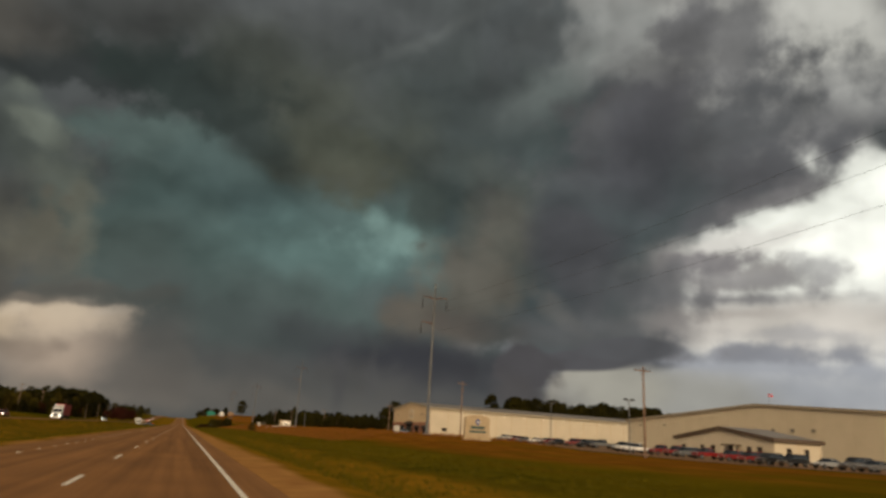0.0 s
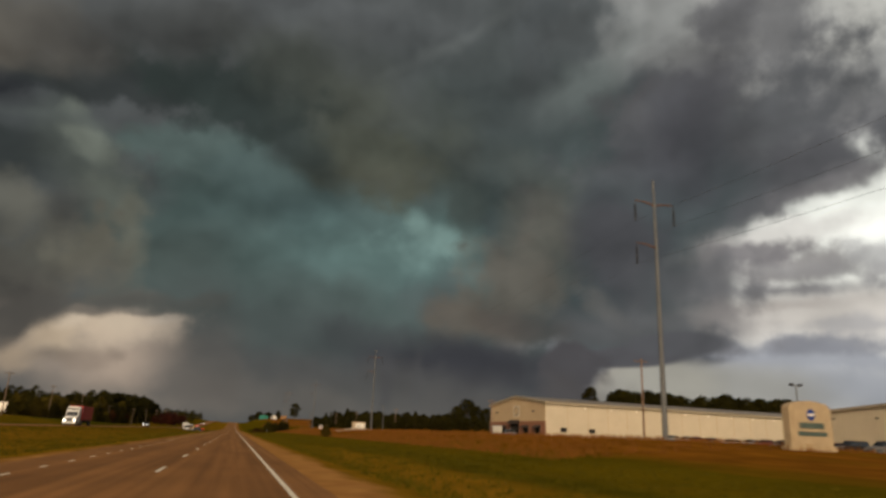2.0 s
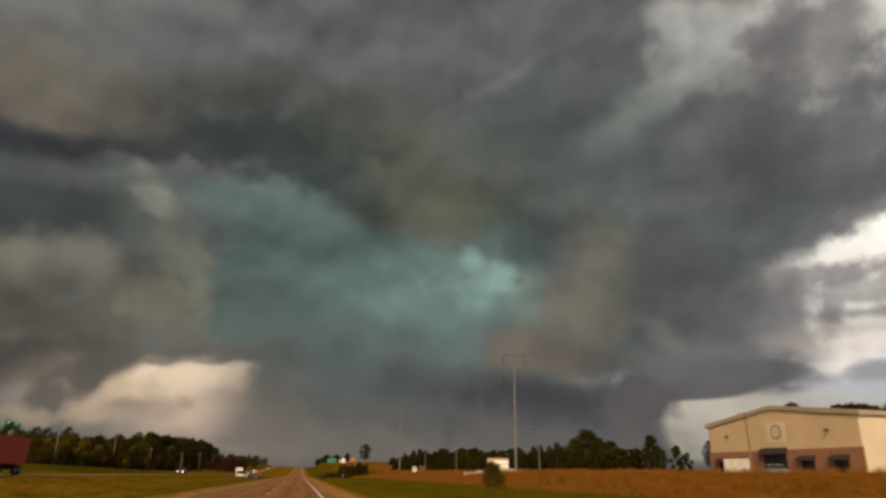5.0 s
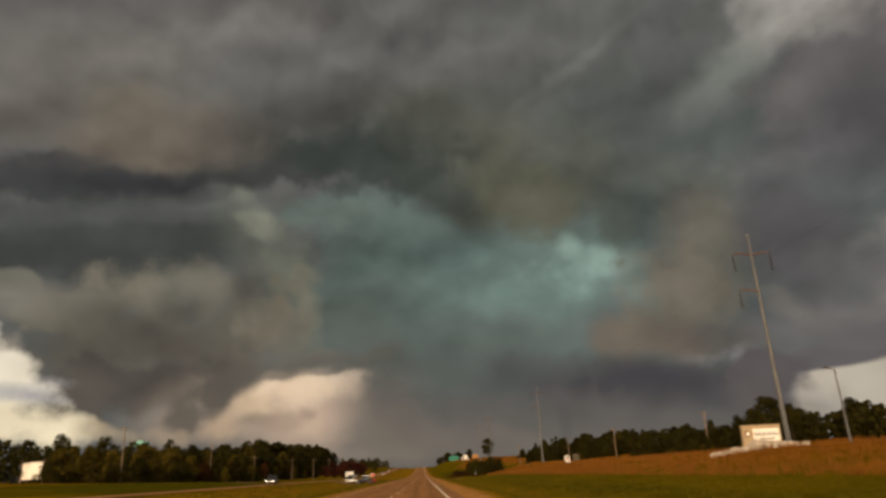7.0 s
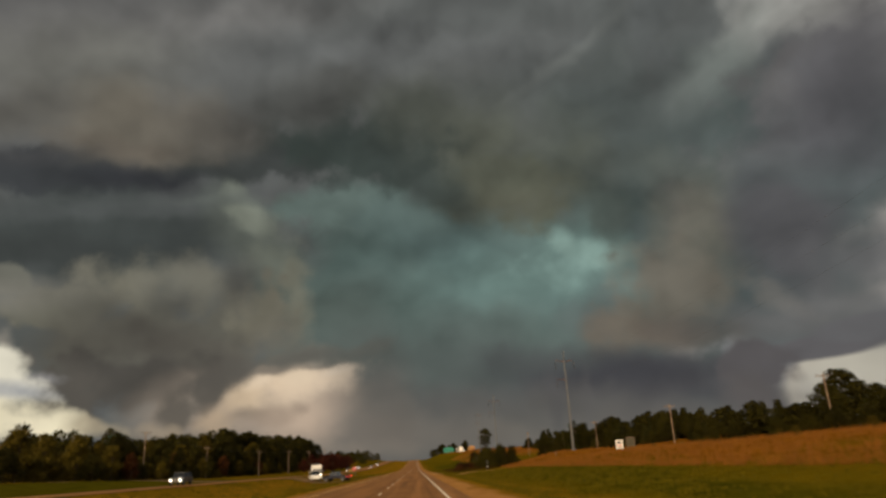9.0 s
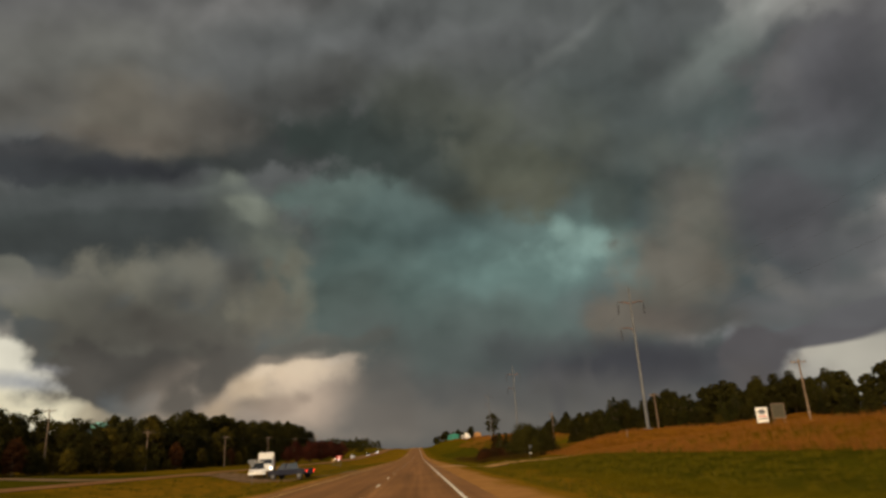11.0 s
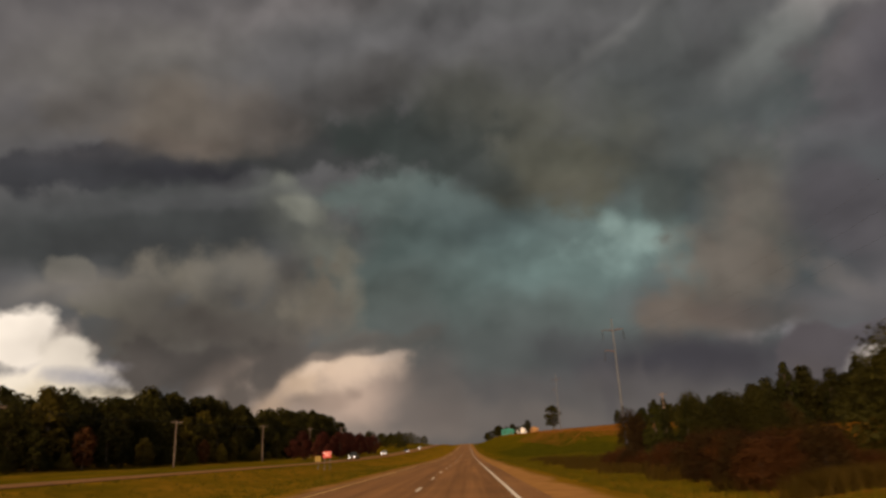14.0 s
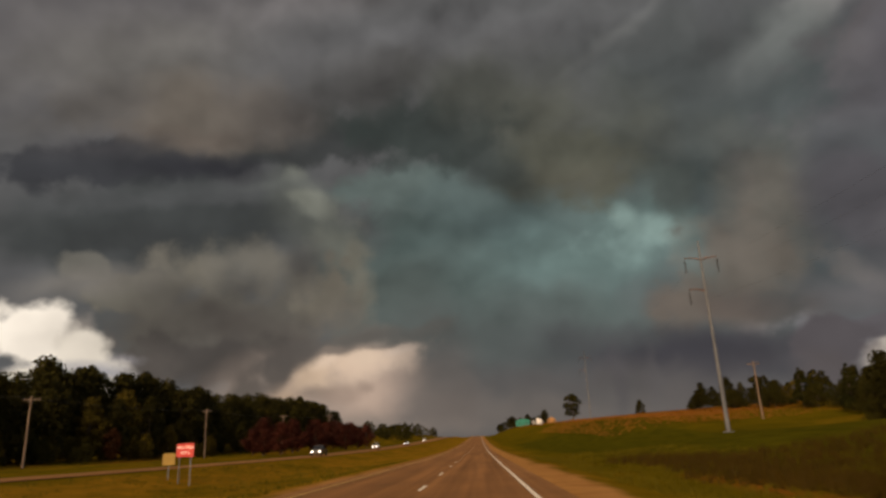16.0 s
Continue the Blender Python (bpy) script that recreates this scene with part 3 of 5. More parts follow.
def ground_material():
    """Mown green grass by the road, dry orange-brown grass on the banks, bare dirt along the pavement."""
    m = material("grass", (0.105, 0.073, 0.004), 0.95, second=(0.048, 0.043, 0.0025), scale=0.09, fine=1.6, bump=0.9, spec=0.0)
    n, l = m.node_tree.nodes, m.node_tree.links
    b = n["Principled BSDF"]
    green = b.inputs["Base Color"].links[0].from_socket
    geo = n.new("ShaderNodeNewGeometry")
    attr = n.new("ShaderNodeAttribute")
    attr.attribute_name = "cover"
    parts = n.new("ShaderNodeSeparateColor")
    l.new(attr.outputs["Color"], parts.inputs[0])

    def noise_at(scale, detail=5, stretch=(1, 1, 1)):
        mp = n.new("ShaderNodeMapping")
        mp.inputs["Scale"].default_value = stretch
        t = n.new("ShaderNodeTexNoise")
        t.inputs["Scale"].default_value, t.inputs["Detail"].default_value = scale, detail
        l.new(geo.outputs["Position"], mp.inputs[0])
        l.new(mp.outputs[0], t.inputs["Vector"])
        return t.outputs["Fac"]

    def blend(fac, noise_fac, a, rgb):
        s = n.new("ShaderNodeMath")
        s.operation = "MULTIPLY_ADD"
        l.new(noise_fac, s.inputs[0])
        s.inputs[1].default_value = 1.2
        l.new(fac, s.inputs[2])
        r = n.new("ShaderNodeMapRange")
        r.interpolation_type = "SMOOTHSTEP"
        r.inputs["From Min"].default_value, r.inputs["From Max"].default_value = 0.85, 1.35
        l.new(s.outputs[0], r.inputs["Value"])
        x = n.new("ShaderNodeMix")
        x.data_type = "RGBA"
        l.new(r.outputs[0], x.inputs[0])
        l.new(a, x.inputs[6])
        if isinstance(rgb, tuple):
            x.inputs[7].default_value = rgb
        else:
            l.new(rgb, x.inputs[7])
        return x.outputs[2]

    def tones(scale, a, c, stretch=(1, 1, 1)):
        x = n.new("ShaderNodeMix")
        x.data_type = "RGBA"
        r = n.new("ShaderNodeMapRange")
        r.inputs["From Min"].default_value, r.inputs["From Max"].default_value = 0.3, 0.7
        l.new(noise_at(scale, 6, stretch), r.inputs["Value"])
        l.new(r.outputs[0], x.inputs[0])
        x.inputs[6].default_value, x.inputs[7].default_value = (*a, 1), (*c, 1)
        return x.outputs[2]

    colour = blend(parts.outputs[2], noise_at(0.25, 5, (1, 0.3, 1)), green, tones(0.9, (0.215, 0.112, 0.010), (0.120, 0.070, 0.006), (1, 0.5, 1)))
    colour = blend(parts.outputs[0], noise_at(0.12, 5, (1, 0.35, 1)), colour, tones(0.5, (0.190, 0.076, 0.009), (0.105, 0.044, 0.006), (1, 0.5, 1)))
    colour = blend(attr.outputs["Alpha"], noise_at(0.16, 5, (1, 0.3, 1)), colour, tones(0.6, (0.064, 0.057, 0.004), (0.034, 0.033, 0.0025), (1, 0.5, 1)))
    colour = blend(parts.outputs[1], noise_at(0.5, 6, (1, 0.3, 1)), colour, tones(0.7, (0.36, 0.185, 0.06), (0.24, 0.115, 0.035)))
    l.new(colour, b.inputs["Base Color"])
    return m


GRASS = ground_material()


# ---- building helpers ----
def part(name, bm, mat, parent=None, label=""):
    me = bpy.data.meshes.new(name)
    bm.to_mesh(me)
    bm.free()
    me.materials.append(mat)
    ob = new(name, me)
    if parent is not None:
        ob.parent = parent
    return tagged(ob, label)


def box(bm, x0, y0, z0, x1, y1, z1, bevel=0.0):
    v = [bm.verts.new(p) for p in ((x0, y0, z0), (x1, y0, z0), (x1, y1, z0), (x0, y1, z0), (x0, y0, z1), (x1, y0, z1), (x1, y1, z1), (x0, y1, z1))]
    f = [bm.faces.new([v[i] for i in q]) for q in ((3, 2, 1, 0), (4, 5, 6, 7), (0, 1, 5, 4), (1, 2, 6, 5), (2, 3, 7, 6), (3, 0, 4, 7))]
    if bevel:
        edges = list({e for q in f for e in q.edges})
        bmesh.ops.bevel(bm, geom=edges, offset=bevel, segments=2, affect="EDGES")
    return bm


def boxes(*sizes, bevel=0.0):
    bm = bmesh.new()
    for s in sizes:
        box(bm, *s, bevel=bevel)
    return bm


def prism(bm, outline, axis, a, b):
    """An outline of (u, v) pairs swept along axis from a to b: x sweeps (y, z), y sweeps (x, z), z sweeps (x, y)."""
    def at(u, v, w):
        return {"x": (w, u, v), "y": (u, w, v), "z": (u, v, w)}[axis]
    p = [bm.verts.new(at(u, v, a)) for u, v in outline]
    q = [bm.verts.new(at(u, v, b)) for u, v in outline]
    bm.faces.new(p)
    bm.faces.new(list(reversed(q)))
    k = len(outline)
    for i in range(k):
        bm.faces.new((p[i], q[i], q[(i + 1) % k], p[(i + 1) % k]))
    bmesh.ops.recalc_face_normals(bm, faces=bm.faces)
    return bm


def rod(bm, a, b, r0, r1=None, sides=10):
    """A tapered round bar from a to b."""
    a, b = Vector(a), Vector(b)
    r1 = r0 if r1 is None else r1
    q = (b - a).to_track_quat("Z", "Y")
    rings = []
    for c, r in ((a, r0), (b, r1)):
        rings.append([bm.verts.new(c + q @ Vector((r * math.cos(t), r * math.sin(t), 0))) for t in (2 * math.pi * i / sides for i in range(sides))])
    for i in range(sides):
        bm.faces.new((rings[0][i], rings[0][(i + 1) % sides], rings[1][(i + 1) % sides], rings[1][i]))
    bm.faces.new(list(reversed(rings[0])))
    bm.faces.new(rings[1])
    return bm


def thing(name, m, label, category, group="", kind=""):
    ob = new(name)
    ob.matrix_world = m
    ob.empty_display_size = 0.5
    return tagged(ob, label, category, group, kind)


def smooth(a, b, x):
    t = min(1.0, max(0.0, (x - a) / (b - a)))
    return t * t * (3 - 2 * t)


# ---- the lie of the land ----
RIGHT_RISE = ((-400, 0.4), (40, 0.5), (75, 0.7), (111, 2.0), (180, 2.2), (260, 2.5), (330, 2.5), (380, 2.4), (412, 3.5), (480, 2.2), (525, 1.6), (600, 5.5), (640, 6.6), (760, 7.5), (4000, 8.0))
YARD = ((-400, 0.3), (80, 0.4), (109, 0.8), (130, 1.4), (155, 1.7), (185, 2.3), (4000, 2.4))
LEFT_RISE = ((-400, 1.8), (330, 1.6), (470, 0.6), (640, 0.4), (800, 3.0), (4000, 5.0))


def along(table, y):
    for (y0, a), (y1, b) in zip(table, table[1:]):
        if y <= y1:
            return a + (b - a) * smooth(y0, y1, y)
    return table[-1][1]


def road_z(y):
    return 11.0 * smooth(500, 1300, y) - max(0.0, y - 1300) * 0.006


def ground_z(x, y):
    z = road_z(y)
    if x > 3.2:
        d = x - 3.2
        z -= 0.35 * math.exp(-((d - 4.5) / 2.6) ** 2) * smooth(0, 2, d)
        cut = 1 - 0.62 * math.exp(-((y - 387 - 0.15 * x) / 10.5) ** 2)  # the side road lies in a shallow cut
        z += along(RIGHT_RISE, y) * smooth(9, 36, d) * cut
        z += 2.0 * smooth(50, 80, x) * smooth(270, 320, y)
        lot = along(YARD, y)
        z += (lot - z) * smooth(50, 64, x) * (1 - smooth(190, 230, y))
        z -= 2.9 * math.exp(-((y - 448) / 28) ** 2 - ((x - 23) / 9) ** 2)
    elif x < -7.4:
        d = -7.4 - x
        z -= 0.55 * smooth(0, 6, d) * (1 - smooth(11, 18, d))
        z += 0.6 * smooth(11, 18, d)
        z += along(LEFT_RISE, y) * smooth(30, 54, d)
        z += 1.0 * smooth(55, 80, d)
    return z - 0.06 * (1 - smooth(0, 1, max(x - 3.2, -7.4 - x)))


def steps(*spans):
    out = [spans[0][0]]
    for a, b, s in spans:
        k = max(1, round((b - a) / s))
        out += [a + (b - a) * (i + 1) / k for i in range(k)]
    return out


def sheet(name, xs, ys, mat, height, label, category, colour=None, kind="structure"):
    verts = [(x, y, height(x, y)) for y in ys for x in xs]
    k = len(xs)
    faces = [(j * k + i, j * k + i + 1, (j + 1) * k + i + 1, (j + 1) * k + i) for j in range(len(ys) - 1) for i in range(k - 1)]
    me = bpy.data.meshes.new(name)
    me.from_pydata(verts, [], faces)
    me.polygons.foreach_set("use_smooth", [True] * len(faces))
    me.materials.append(mat)
    if colour:
        layer = me.color_attributes.new("cover", "FLOAT_COLOR", "POINT")
        layer.data.foreach_set("color", [c for x, y, z in verts for c in colour(x, y)])
    return tagged(new(name, me), label, category, kind=kind)


def cover(x, y):
    """How dry the grass is, how bare, how yellow it has been mown, and how lush."""
    dry = yellow = 0.0
    if x > 3.2:
        dry = 0.75 * smooth(9, 34, x) * smooth(-20, 60, y) * (1 - 0.9 * smooth(62, 75, x) * (1 - smooth(250, 270, y)))
        dry = max(dry, 0.15 * smooth(14, 40, x))
        if 396 < y < 470:
            dry = max(dry, 0.8 * smooth(7.5, 11, x))
        if y > 470:
            dry = 0.18 + 0.55 * smooth(555, 600, y) * smooth(26, 40, x)
        yellow = (0.85 - 0.35 * smooth(420, 450, y)) * (1 - smooth(6, 11 + 9 * (1 - smooth(90, 160, y)), x)) + 0.3 * smooth(30, 60, x)
    elif x < -7.4:
        dry = 0.30 * (1 - smooth(-60, -36, -abs(x)))
        yellow = 0.55 * (1 - smooth(20, 40, -x)) + 0.1 + 0.3 * smooth(36, 44, -x)
    lush = 0.0
    if x > 3.2:
        wide = 20 + 6 * smooth(280, 310, y)
        lush = (0.62 + 0.2 * smooth(200, 300, y)) * smooth(7.5, 12, x) * (1 - smooth(wide - 8, wide, x)) * (1 - smooth(372, 380, y))
        lush = max(lush, 0.85 * smooth(8, 12, x) * (1 - smooth(24, 36, x)) * smooth(490, 520, y) * (1 - smooth(630, 680, y)))
        lush = max(lush, 0.72 * smooth(8, 12, x) * (1 - smooth(30, 46, x)) * smooth(425, 450, y) * (1 - smooth(630, 680, y)))
    elif x < -36.5:
        lush = 0.85 * smooth(36.5, 39, -x) * (1 - smooth(62, 74, -x)) * smooth(250, 300, y) * (1 - smooth(400, 430, y))
    bare = 0.95 * (1 - smooth(2.8, 5.4, x)) if x > 2 else 0.0
    if x < -6:
        bare = 0.75 * (1 - smooth(7.4, 9.0, -x))
    return dry, bare, yellow, lush


XS = steps((-2600, -400, 200), (-400, -120, 20), (-120, -40, 5), (-40, -12, 2), (-12, -6, 1), (-6, 3, 4.5), (3, 12, 0.75), (12, 60, 2.5), (60, 140, 8), (140, 400, 26), (400, 2600, 220))
YS = steps((-500, -40, 60), (-40, 700, 5), (700, 1400, 20), (1400, 4500, 200))
ground = sheet("ground", XS, YS, GRASS, ground_z, "rough mown grass verges with dry orange-brown banks", "grass", cover)

ROAD_Y = steps((-300, -40, 52), (-40, 520, 10), (520, 1500, 10))
road = sheet("road", [-7.4, -6.2, -4, -2.17, 0, 1.49, 2.5], ROAD_Y, ASPHALT, lambda x, y: road_z(y) + 0.0 - 0.02 * abs(x + 2) / 4, "worn brown-grey asphalt carriageway", "road")
far_road = sheet("road", [-36, -33, -30, -26.5], ROAD_Y, ASPHALT, lambda x, y: road_z(y) + 0.66, "opposite asphalt carriageway beyond the median", "road")


def strip(name, x, width, y0, y1, mat, lift, label, step=10.0):
    ys = steps((y0, y1, step))
    return sheet(name, [x - width / 2, x + width / 2], ys, mat, lambda a, y: road_z(y) + lift - 0.02 * abs(a + 2) / 4, label, "road marking")


strip("edge_line", 1.49, 0.14, -60, 1280, PAINT, 0.006, "solid white edge line along the pavement")
strip("edge_line", -6.6, 0.12, 130, 1280, YELLOW, 0.006, "worn yellow edge line by the median")
strip("edge_line", -26.9, 0.12, -60, 1280, YELLOW, 0.666, "worn yellow edge line by the median")
strip("edge_line", -35.6, 0.12, -60, 1280, PAINT, 0.666, "solid white edge line of the opposite carriageway")


def lane_dash(length, x, y, mat=PAINT, lift=0.006):
    return strip("lane_dash", x, 0.13, y, y + length, mat, lift, "white painted lane dash on the asphalt", 3.1)


for i in range(56):
    tagged(lane_dash(3.05, -2.17, -31.7 + 12.19 * i), group="lane dashes")
for i in range(34):
    tagged(lane_dash(0.9, -5.75, 2.4 + 4.05 * i), group="turn lane dashes")


# ---- side road and median crossing ----
def crossing(name, pts, width, mat, lift, label):
    """A lane laid over the ground along a line of places."""
    me = bpy.data.meshes.new(name)
    verts, faces = [], []
    fine = []
    for (x0, y0), (x1, y1) in zip(pts, pts[1:]):
        fine += [(x0 + (x1 - x0) * i / 10, y0 + (y1 - y0) * i / 10) for i in range(10)]
    fine.append(pts[-1])
    for i, (x, y) in enumerate(fine):
        a, b = fine[max(0, i - 1)], fine[min(len(fine) - 1, i + 1)]
        d = Vector((b[0] - a[0], b[1] - a[1])).normalized()
        for k in range(5):
            s = (k / 4 - 0.5) * width * (1 + 0.5 * math.exp(-abs(x - 3) / 5))
            px, py = x - d.y * s, y + d.x * s
            verts.append((px, py, max(ground_z(px, py), ground_z(x, y) - 0.15) + lift))
    for i in range(len(fine) - 1):
        for k in range(4):
            faces.append((i * 5 + k, i * 5 + k + 1, i * 5 + k + 6, i * 5 + k + 5))
    me.from_pydata(verts, [], faces)
    me.materials.append(mat)
    return tagged(new(name, me), label, "road", kind="structure")


crossing("side_road", [(2.6, 378.6), (8, 380.2), (14, 382.6), (22, 386), (30, 389), (45, 393), (80, 399)], 7.0, DIRT, 0.05, "pale orange gravel side road up the bank")
crossing("median_crossing", [(-7.3, 379), (-14, 383), (-26.4, 386)], 11.0, SHOULDER, 0.04, "asphalt crossing through the grass median")
crossing("driveway", [(-36, 388), (-50, 390), (-75, 392)], 7.0, SHOULDER, 0.05, "asphalt side road beyond the opposite carriageway")


# ---- steel pylons and their wires ----
def pylon(x, y, top, lean=0.0, label="tall tapered grey steel power pole with rust-brown arms"):
    z = ground_z(x, y)
    h = top - z
    p = thing("power_pylon", pose(x, y, z, 0, lean, 0), label, "power pole", "steel pylons")
    part("shaft", rod(bmesh.new(), (0, 0, -0.3), (0, 0, h), 0.29, 0.11, 16), STEEL, p)
    part("base_plate", rod(bmesh.new(), (0, 0, 0), (0, 0, 0.15), 0.75, 0.75, 16), STEEL, p)
    for side, below in ((-1, 2.8), (1, 2.8), (-1, 7.4)):
        bm = bmesh.new()
        a = h - below
        tip = 2.3 * side
        rod(bm, (0, 0, a), (tip * 0.5, 0, a + 0.28), 0.11, 0.09, 8)
        rod(bm, (tip * 0.5, 0, a + 0.28), (tip, 0, a + 0.32), 0.09, 0.06, 8)
        part("arm", bm, RUST, p)
        bm = bmesh.new()
        rod(bm, (tip, 0, a + 0.30), (tip, 0, a - 0.1), 0.03, 0.03, 6)
        for i in range(9):
            zc = a - 0.15 - i * 0.2
            rod(bm, (tip, 0, zc), (tip, 0, zc - 0.10), 0.06, 0.15, 8)
            rod(bm, (tip, 0, zc - 0.10), (tip, 0, zc - 0.2), 0.05, 0.05, 6)
        part("insulator", bm, INSULATOR, p, "dark grey insulator string")
    return p


def wire(a, b, sag, r=0.011, mat=WIRE, label="sagging overhead power line"):
    cu = bpy.data.curves.new("power_line", "CURVE")
    cu.dimensions, cu.bevel_depth, cu.bevel_resolution = "3D", r, 1
    s = cu.splines.new("POLY")
    k = 24
    s.points.add(k)
    a, b = Vector(a), Vector(b)
    for i in range(k + 1):
        t = i / k
        q = a.lerp(b, t)
        s.points[i].co = (q.x, q.y, q.z - 4 * sag * t * (1 - t), 1)
    cu.materials.append(mat)
    return tagged(new("power_line", cu), label, "power line", "overhead lines")


PYLONS = [(39.4, -40, 28.0), (39.4, 111, 28.4), (41.0, 266.5, 27.8), (38.5, 412, 27.6), (33.4, 526, 28.3), (42.0, 690, 34.0)]
for x, y, top in PYLONS:
    pylon(x, y, top)
for (x0, y0, t0), (x1, y1, t1) in zip(PYLONS, PYLONS[1:]):
    for dx, below in ((-2.3, 4.7), (2.3, 4.7), (-2.3, 9.3)):
        wire((x0 + dx, y0, t0 - below), (x1 + dx, y1, t1 - below), 2.6, 0.011 if y0 < 100 else 0.005)


# ---- wooden utility poles ----
def utility_pole(x, y, top, mat, label, arm=True, turn=0.0, group="wooden poles", lean=0.0):
    z = ground_z(x, y)
    h = top - z
    p = thing("utility_pole", pose(x, y, z, 0, lean, turn), label, "utility pole", group)
    part("pole", rod(bmesh.new(), (0, 0, -0.3), (0, 0, h), 0.17, 0.11, 10), mat, p)
    if arm:
        part("cross_arm", boxes((-1.2, 0.11, h - 0.55, 1.2, 0.21, h - 0.42)), mat, p)
        bm = bmesh.new()
        rod(bm, (-0.6, 0.16, h - 0.5), (0, 0.12, h - 1.1), 0.02, 0.02, 5)
        rod(bm, (0.6, 0.16, h - 0.5), (0, 0.12, h - 1.1), 0.02, 0.02, 5)
        part("brace", bm, STEEL, p)
        for dx in (-1.1, -0.45, 0.45, 1.1):
            part("insulator", rod(bmesh.new(), (dx, 0.16, h - 0.42), (dx, 0.16, h - 0.2), 0.035, 0.06, 8), INSULATOR, p)
    return p


RIGHT_POLES = [(53.7, 70.7, 11.7, POLE_RED), (60, 146, 14.6, POLE_RED), (68, 232, 12.0, POLE_RED), (69, 355, 13.0, POLE_WOOD), (58.6, 398.6, 12.2, POLE_WOOD), (57.0, 459, 12.4, POLE_WOOD), (52, 560, 14, POLE_WOOD)]
for x, y, top, mat in RIGHT_POLES:
    utility_pole(x, y, top, mat, "reddish wooden utility pole with one cross-arm" if mat is POLE_RED else "weathered wooden utility pole on the grassy bank")
LEFT_POLES = [(-62, 271, 14.3), (-70, 355, 15.0), (-76, 443, 15.0), (-68.2, 475.7, 11.3), (-61.8, 523, 10.8), (-60.9, 582.4, 12.0), (-60, 640, 13.0), (-59, 700, 15.5)]
for x, y, top in LEFT_POLES:
    utility_pole(x, y, top, POLE_WOOD, "weathered wooden utility pole with a cross-arm before the woods", turn=4)
for (x0, y0, t0), (x1, y1, t1) in zip(LEFT_POLES[2:], LEFT_POLES[3:]):
    for dx in (-1.1, 1.1):
        wire((x0 + dx, y0, t0 - 0.2), (x1 + dx, y1, t1 - 0.2), 0.7, 0.012)
# a short stub beside the power pole on the bank
stub = thing("marker_post", pose(32.4, 404, ground_z(32.4, 404)), "short pale wooden marker post in dry grass", "post")
part("post", rod(bmesh.new(), (0, 0, -0.2), (0, 0, 1.15), 0.09, 0.08, 8), POLE_WOOD, stub)


# ---- trees ----
def leaves(name, blobs, count, size, mat, rng, droop=0.3):
    """A crown of many small leaves on uneven clumps: blobs of (centre, radius)."""
    weight = np.array([r * r for c, r in blobs])
    pick = rng.choice(len(blobs), count, p=weight / weight.sum())
    centre = np.array([blobs[i][0] for i in pick])
    radius = np.array([blobs[i][1] for i in pick])
    d = rng.normal(size=(count, 3))
    d /= np.linalg.norm(d, axis=1)[:, None]
    d[:, 2] = np.where(d[:, 2] < -0.5, -d[:, 2], d[:, 2])
    p = centre + d * (radius * rng.uniform(0.55, 1.12, count))[:, None]
    a = np.cross(d, rng.normal(size=(count, 3)))
    a /= np.linalg.norm(a, axis=1)[:, None] + 1e-9
    tilt = d + rng.normal(size=(count, 3)) * 0.55
    b = np.cross(tilt, a)
    b /= np.linalg.norm(b, axis=1)[:, None] + 1e-9
    s = size * rng.uniform(0.6, 1.4, (count, 1))
    v = np.stack([p - a * s, p - b * s * 0.6, p + a * s, p + b * s * 0.6], 1).reshape(-1, 3)
    me = bpy.data.meshes.new(name)
    me.from_pydata(v.tolist(), [], np.arange(count * 4).reshape(-1, 4).tolist())
    me.materials.append(mat)
    return me


def trunk_mesh(h, r, limbs, rng):
    bm = bmesh.new()
    pts = [Vector((0, 0, -0.4))]
    for i in range(1, 5):
        pts.append(Vector((rng.normal() * 0.02 * h, rng.normal() * 0.02 * h, h * i / 4)))
    for i in range(4):
        rod(bm, pts[i], pts[i + 1], r * (1 - 0.2 * i), r * (1 - 0.2 * (i + 1)), 7)
    for c in limbs:
        t = rng.uniform(0.35, 0.9)
        q = pts[0].lerp(pts[4], t)
        rod(bm, q, q.lerp(Vector(c), 0.85), r * 0.35, r * 0.1, 5)
    return bm


PARKED = (0, 0, -500)


def tree_kind(name, h, wide, bare, n_blob, count, leaf, mat, seed, shape="round", label="", category="tree"):
    """A tree at the origin, to be copied; h metres high, wide metres across, bare metres of clear stem."""
    rng = np.random.default_rng(seed)
    blobs = []
    for i in range(n_blob):
        t = (i + 0.5) / n_blob
        zc = bare + (h - bare) * (0.08 + 0.84 * t)
        if shape == "cone":
            reach = wide / 2 * (1.02 - t) ** 0.8
            rad = max(0.35, wide * 0.20 * (1.15 - t))
        elif shape == "bush":
            reach = wide / 2 * (1 - 0.75 * t)
            rad = wide * rng.uniform(0.12, 0.22)
        else:
            reach = wide / 2 * math.sqrt(max(0.05, 1 - (2 * t - 0.85) ** 2)) * 0.72
            rad = wide * rng.uniform(0.11, 0.21)
        ang = i * 2.4 + rng.uniform(-0.5, 0.5)
        rr = reach * rng.uniform(0.45, 1.0)
        blobs.append((np.array((rr * math.cos(ang), rr * math.sin(ang), zc + rng.normal() * 0.03 * h)), rad))
    ob = thing(name, pose(*PARKED), label, category)
    limbs = [tuple(c) for c, r in blobs[:: max(1, n_blob // 7)]]
    part("trunk", trunk_mesh(h * 0.82, max(0.09, h * 0.016), limbs, rng), BARK, ob)
    crown = new("crown", leaves("crown", blobs, count, leaf, mat, rng))
    crown.parent = ob
    return ob


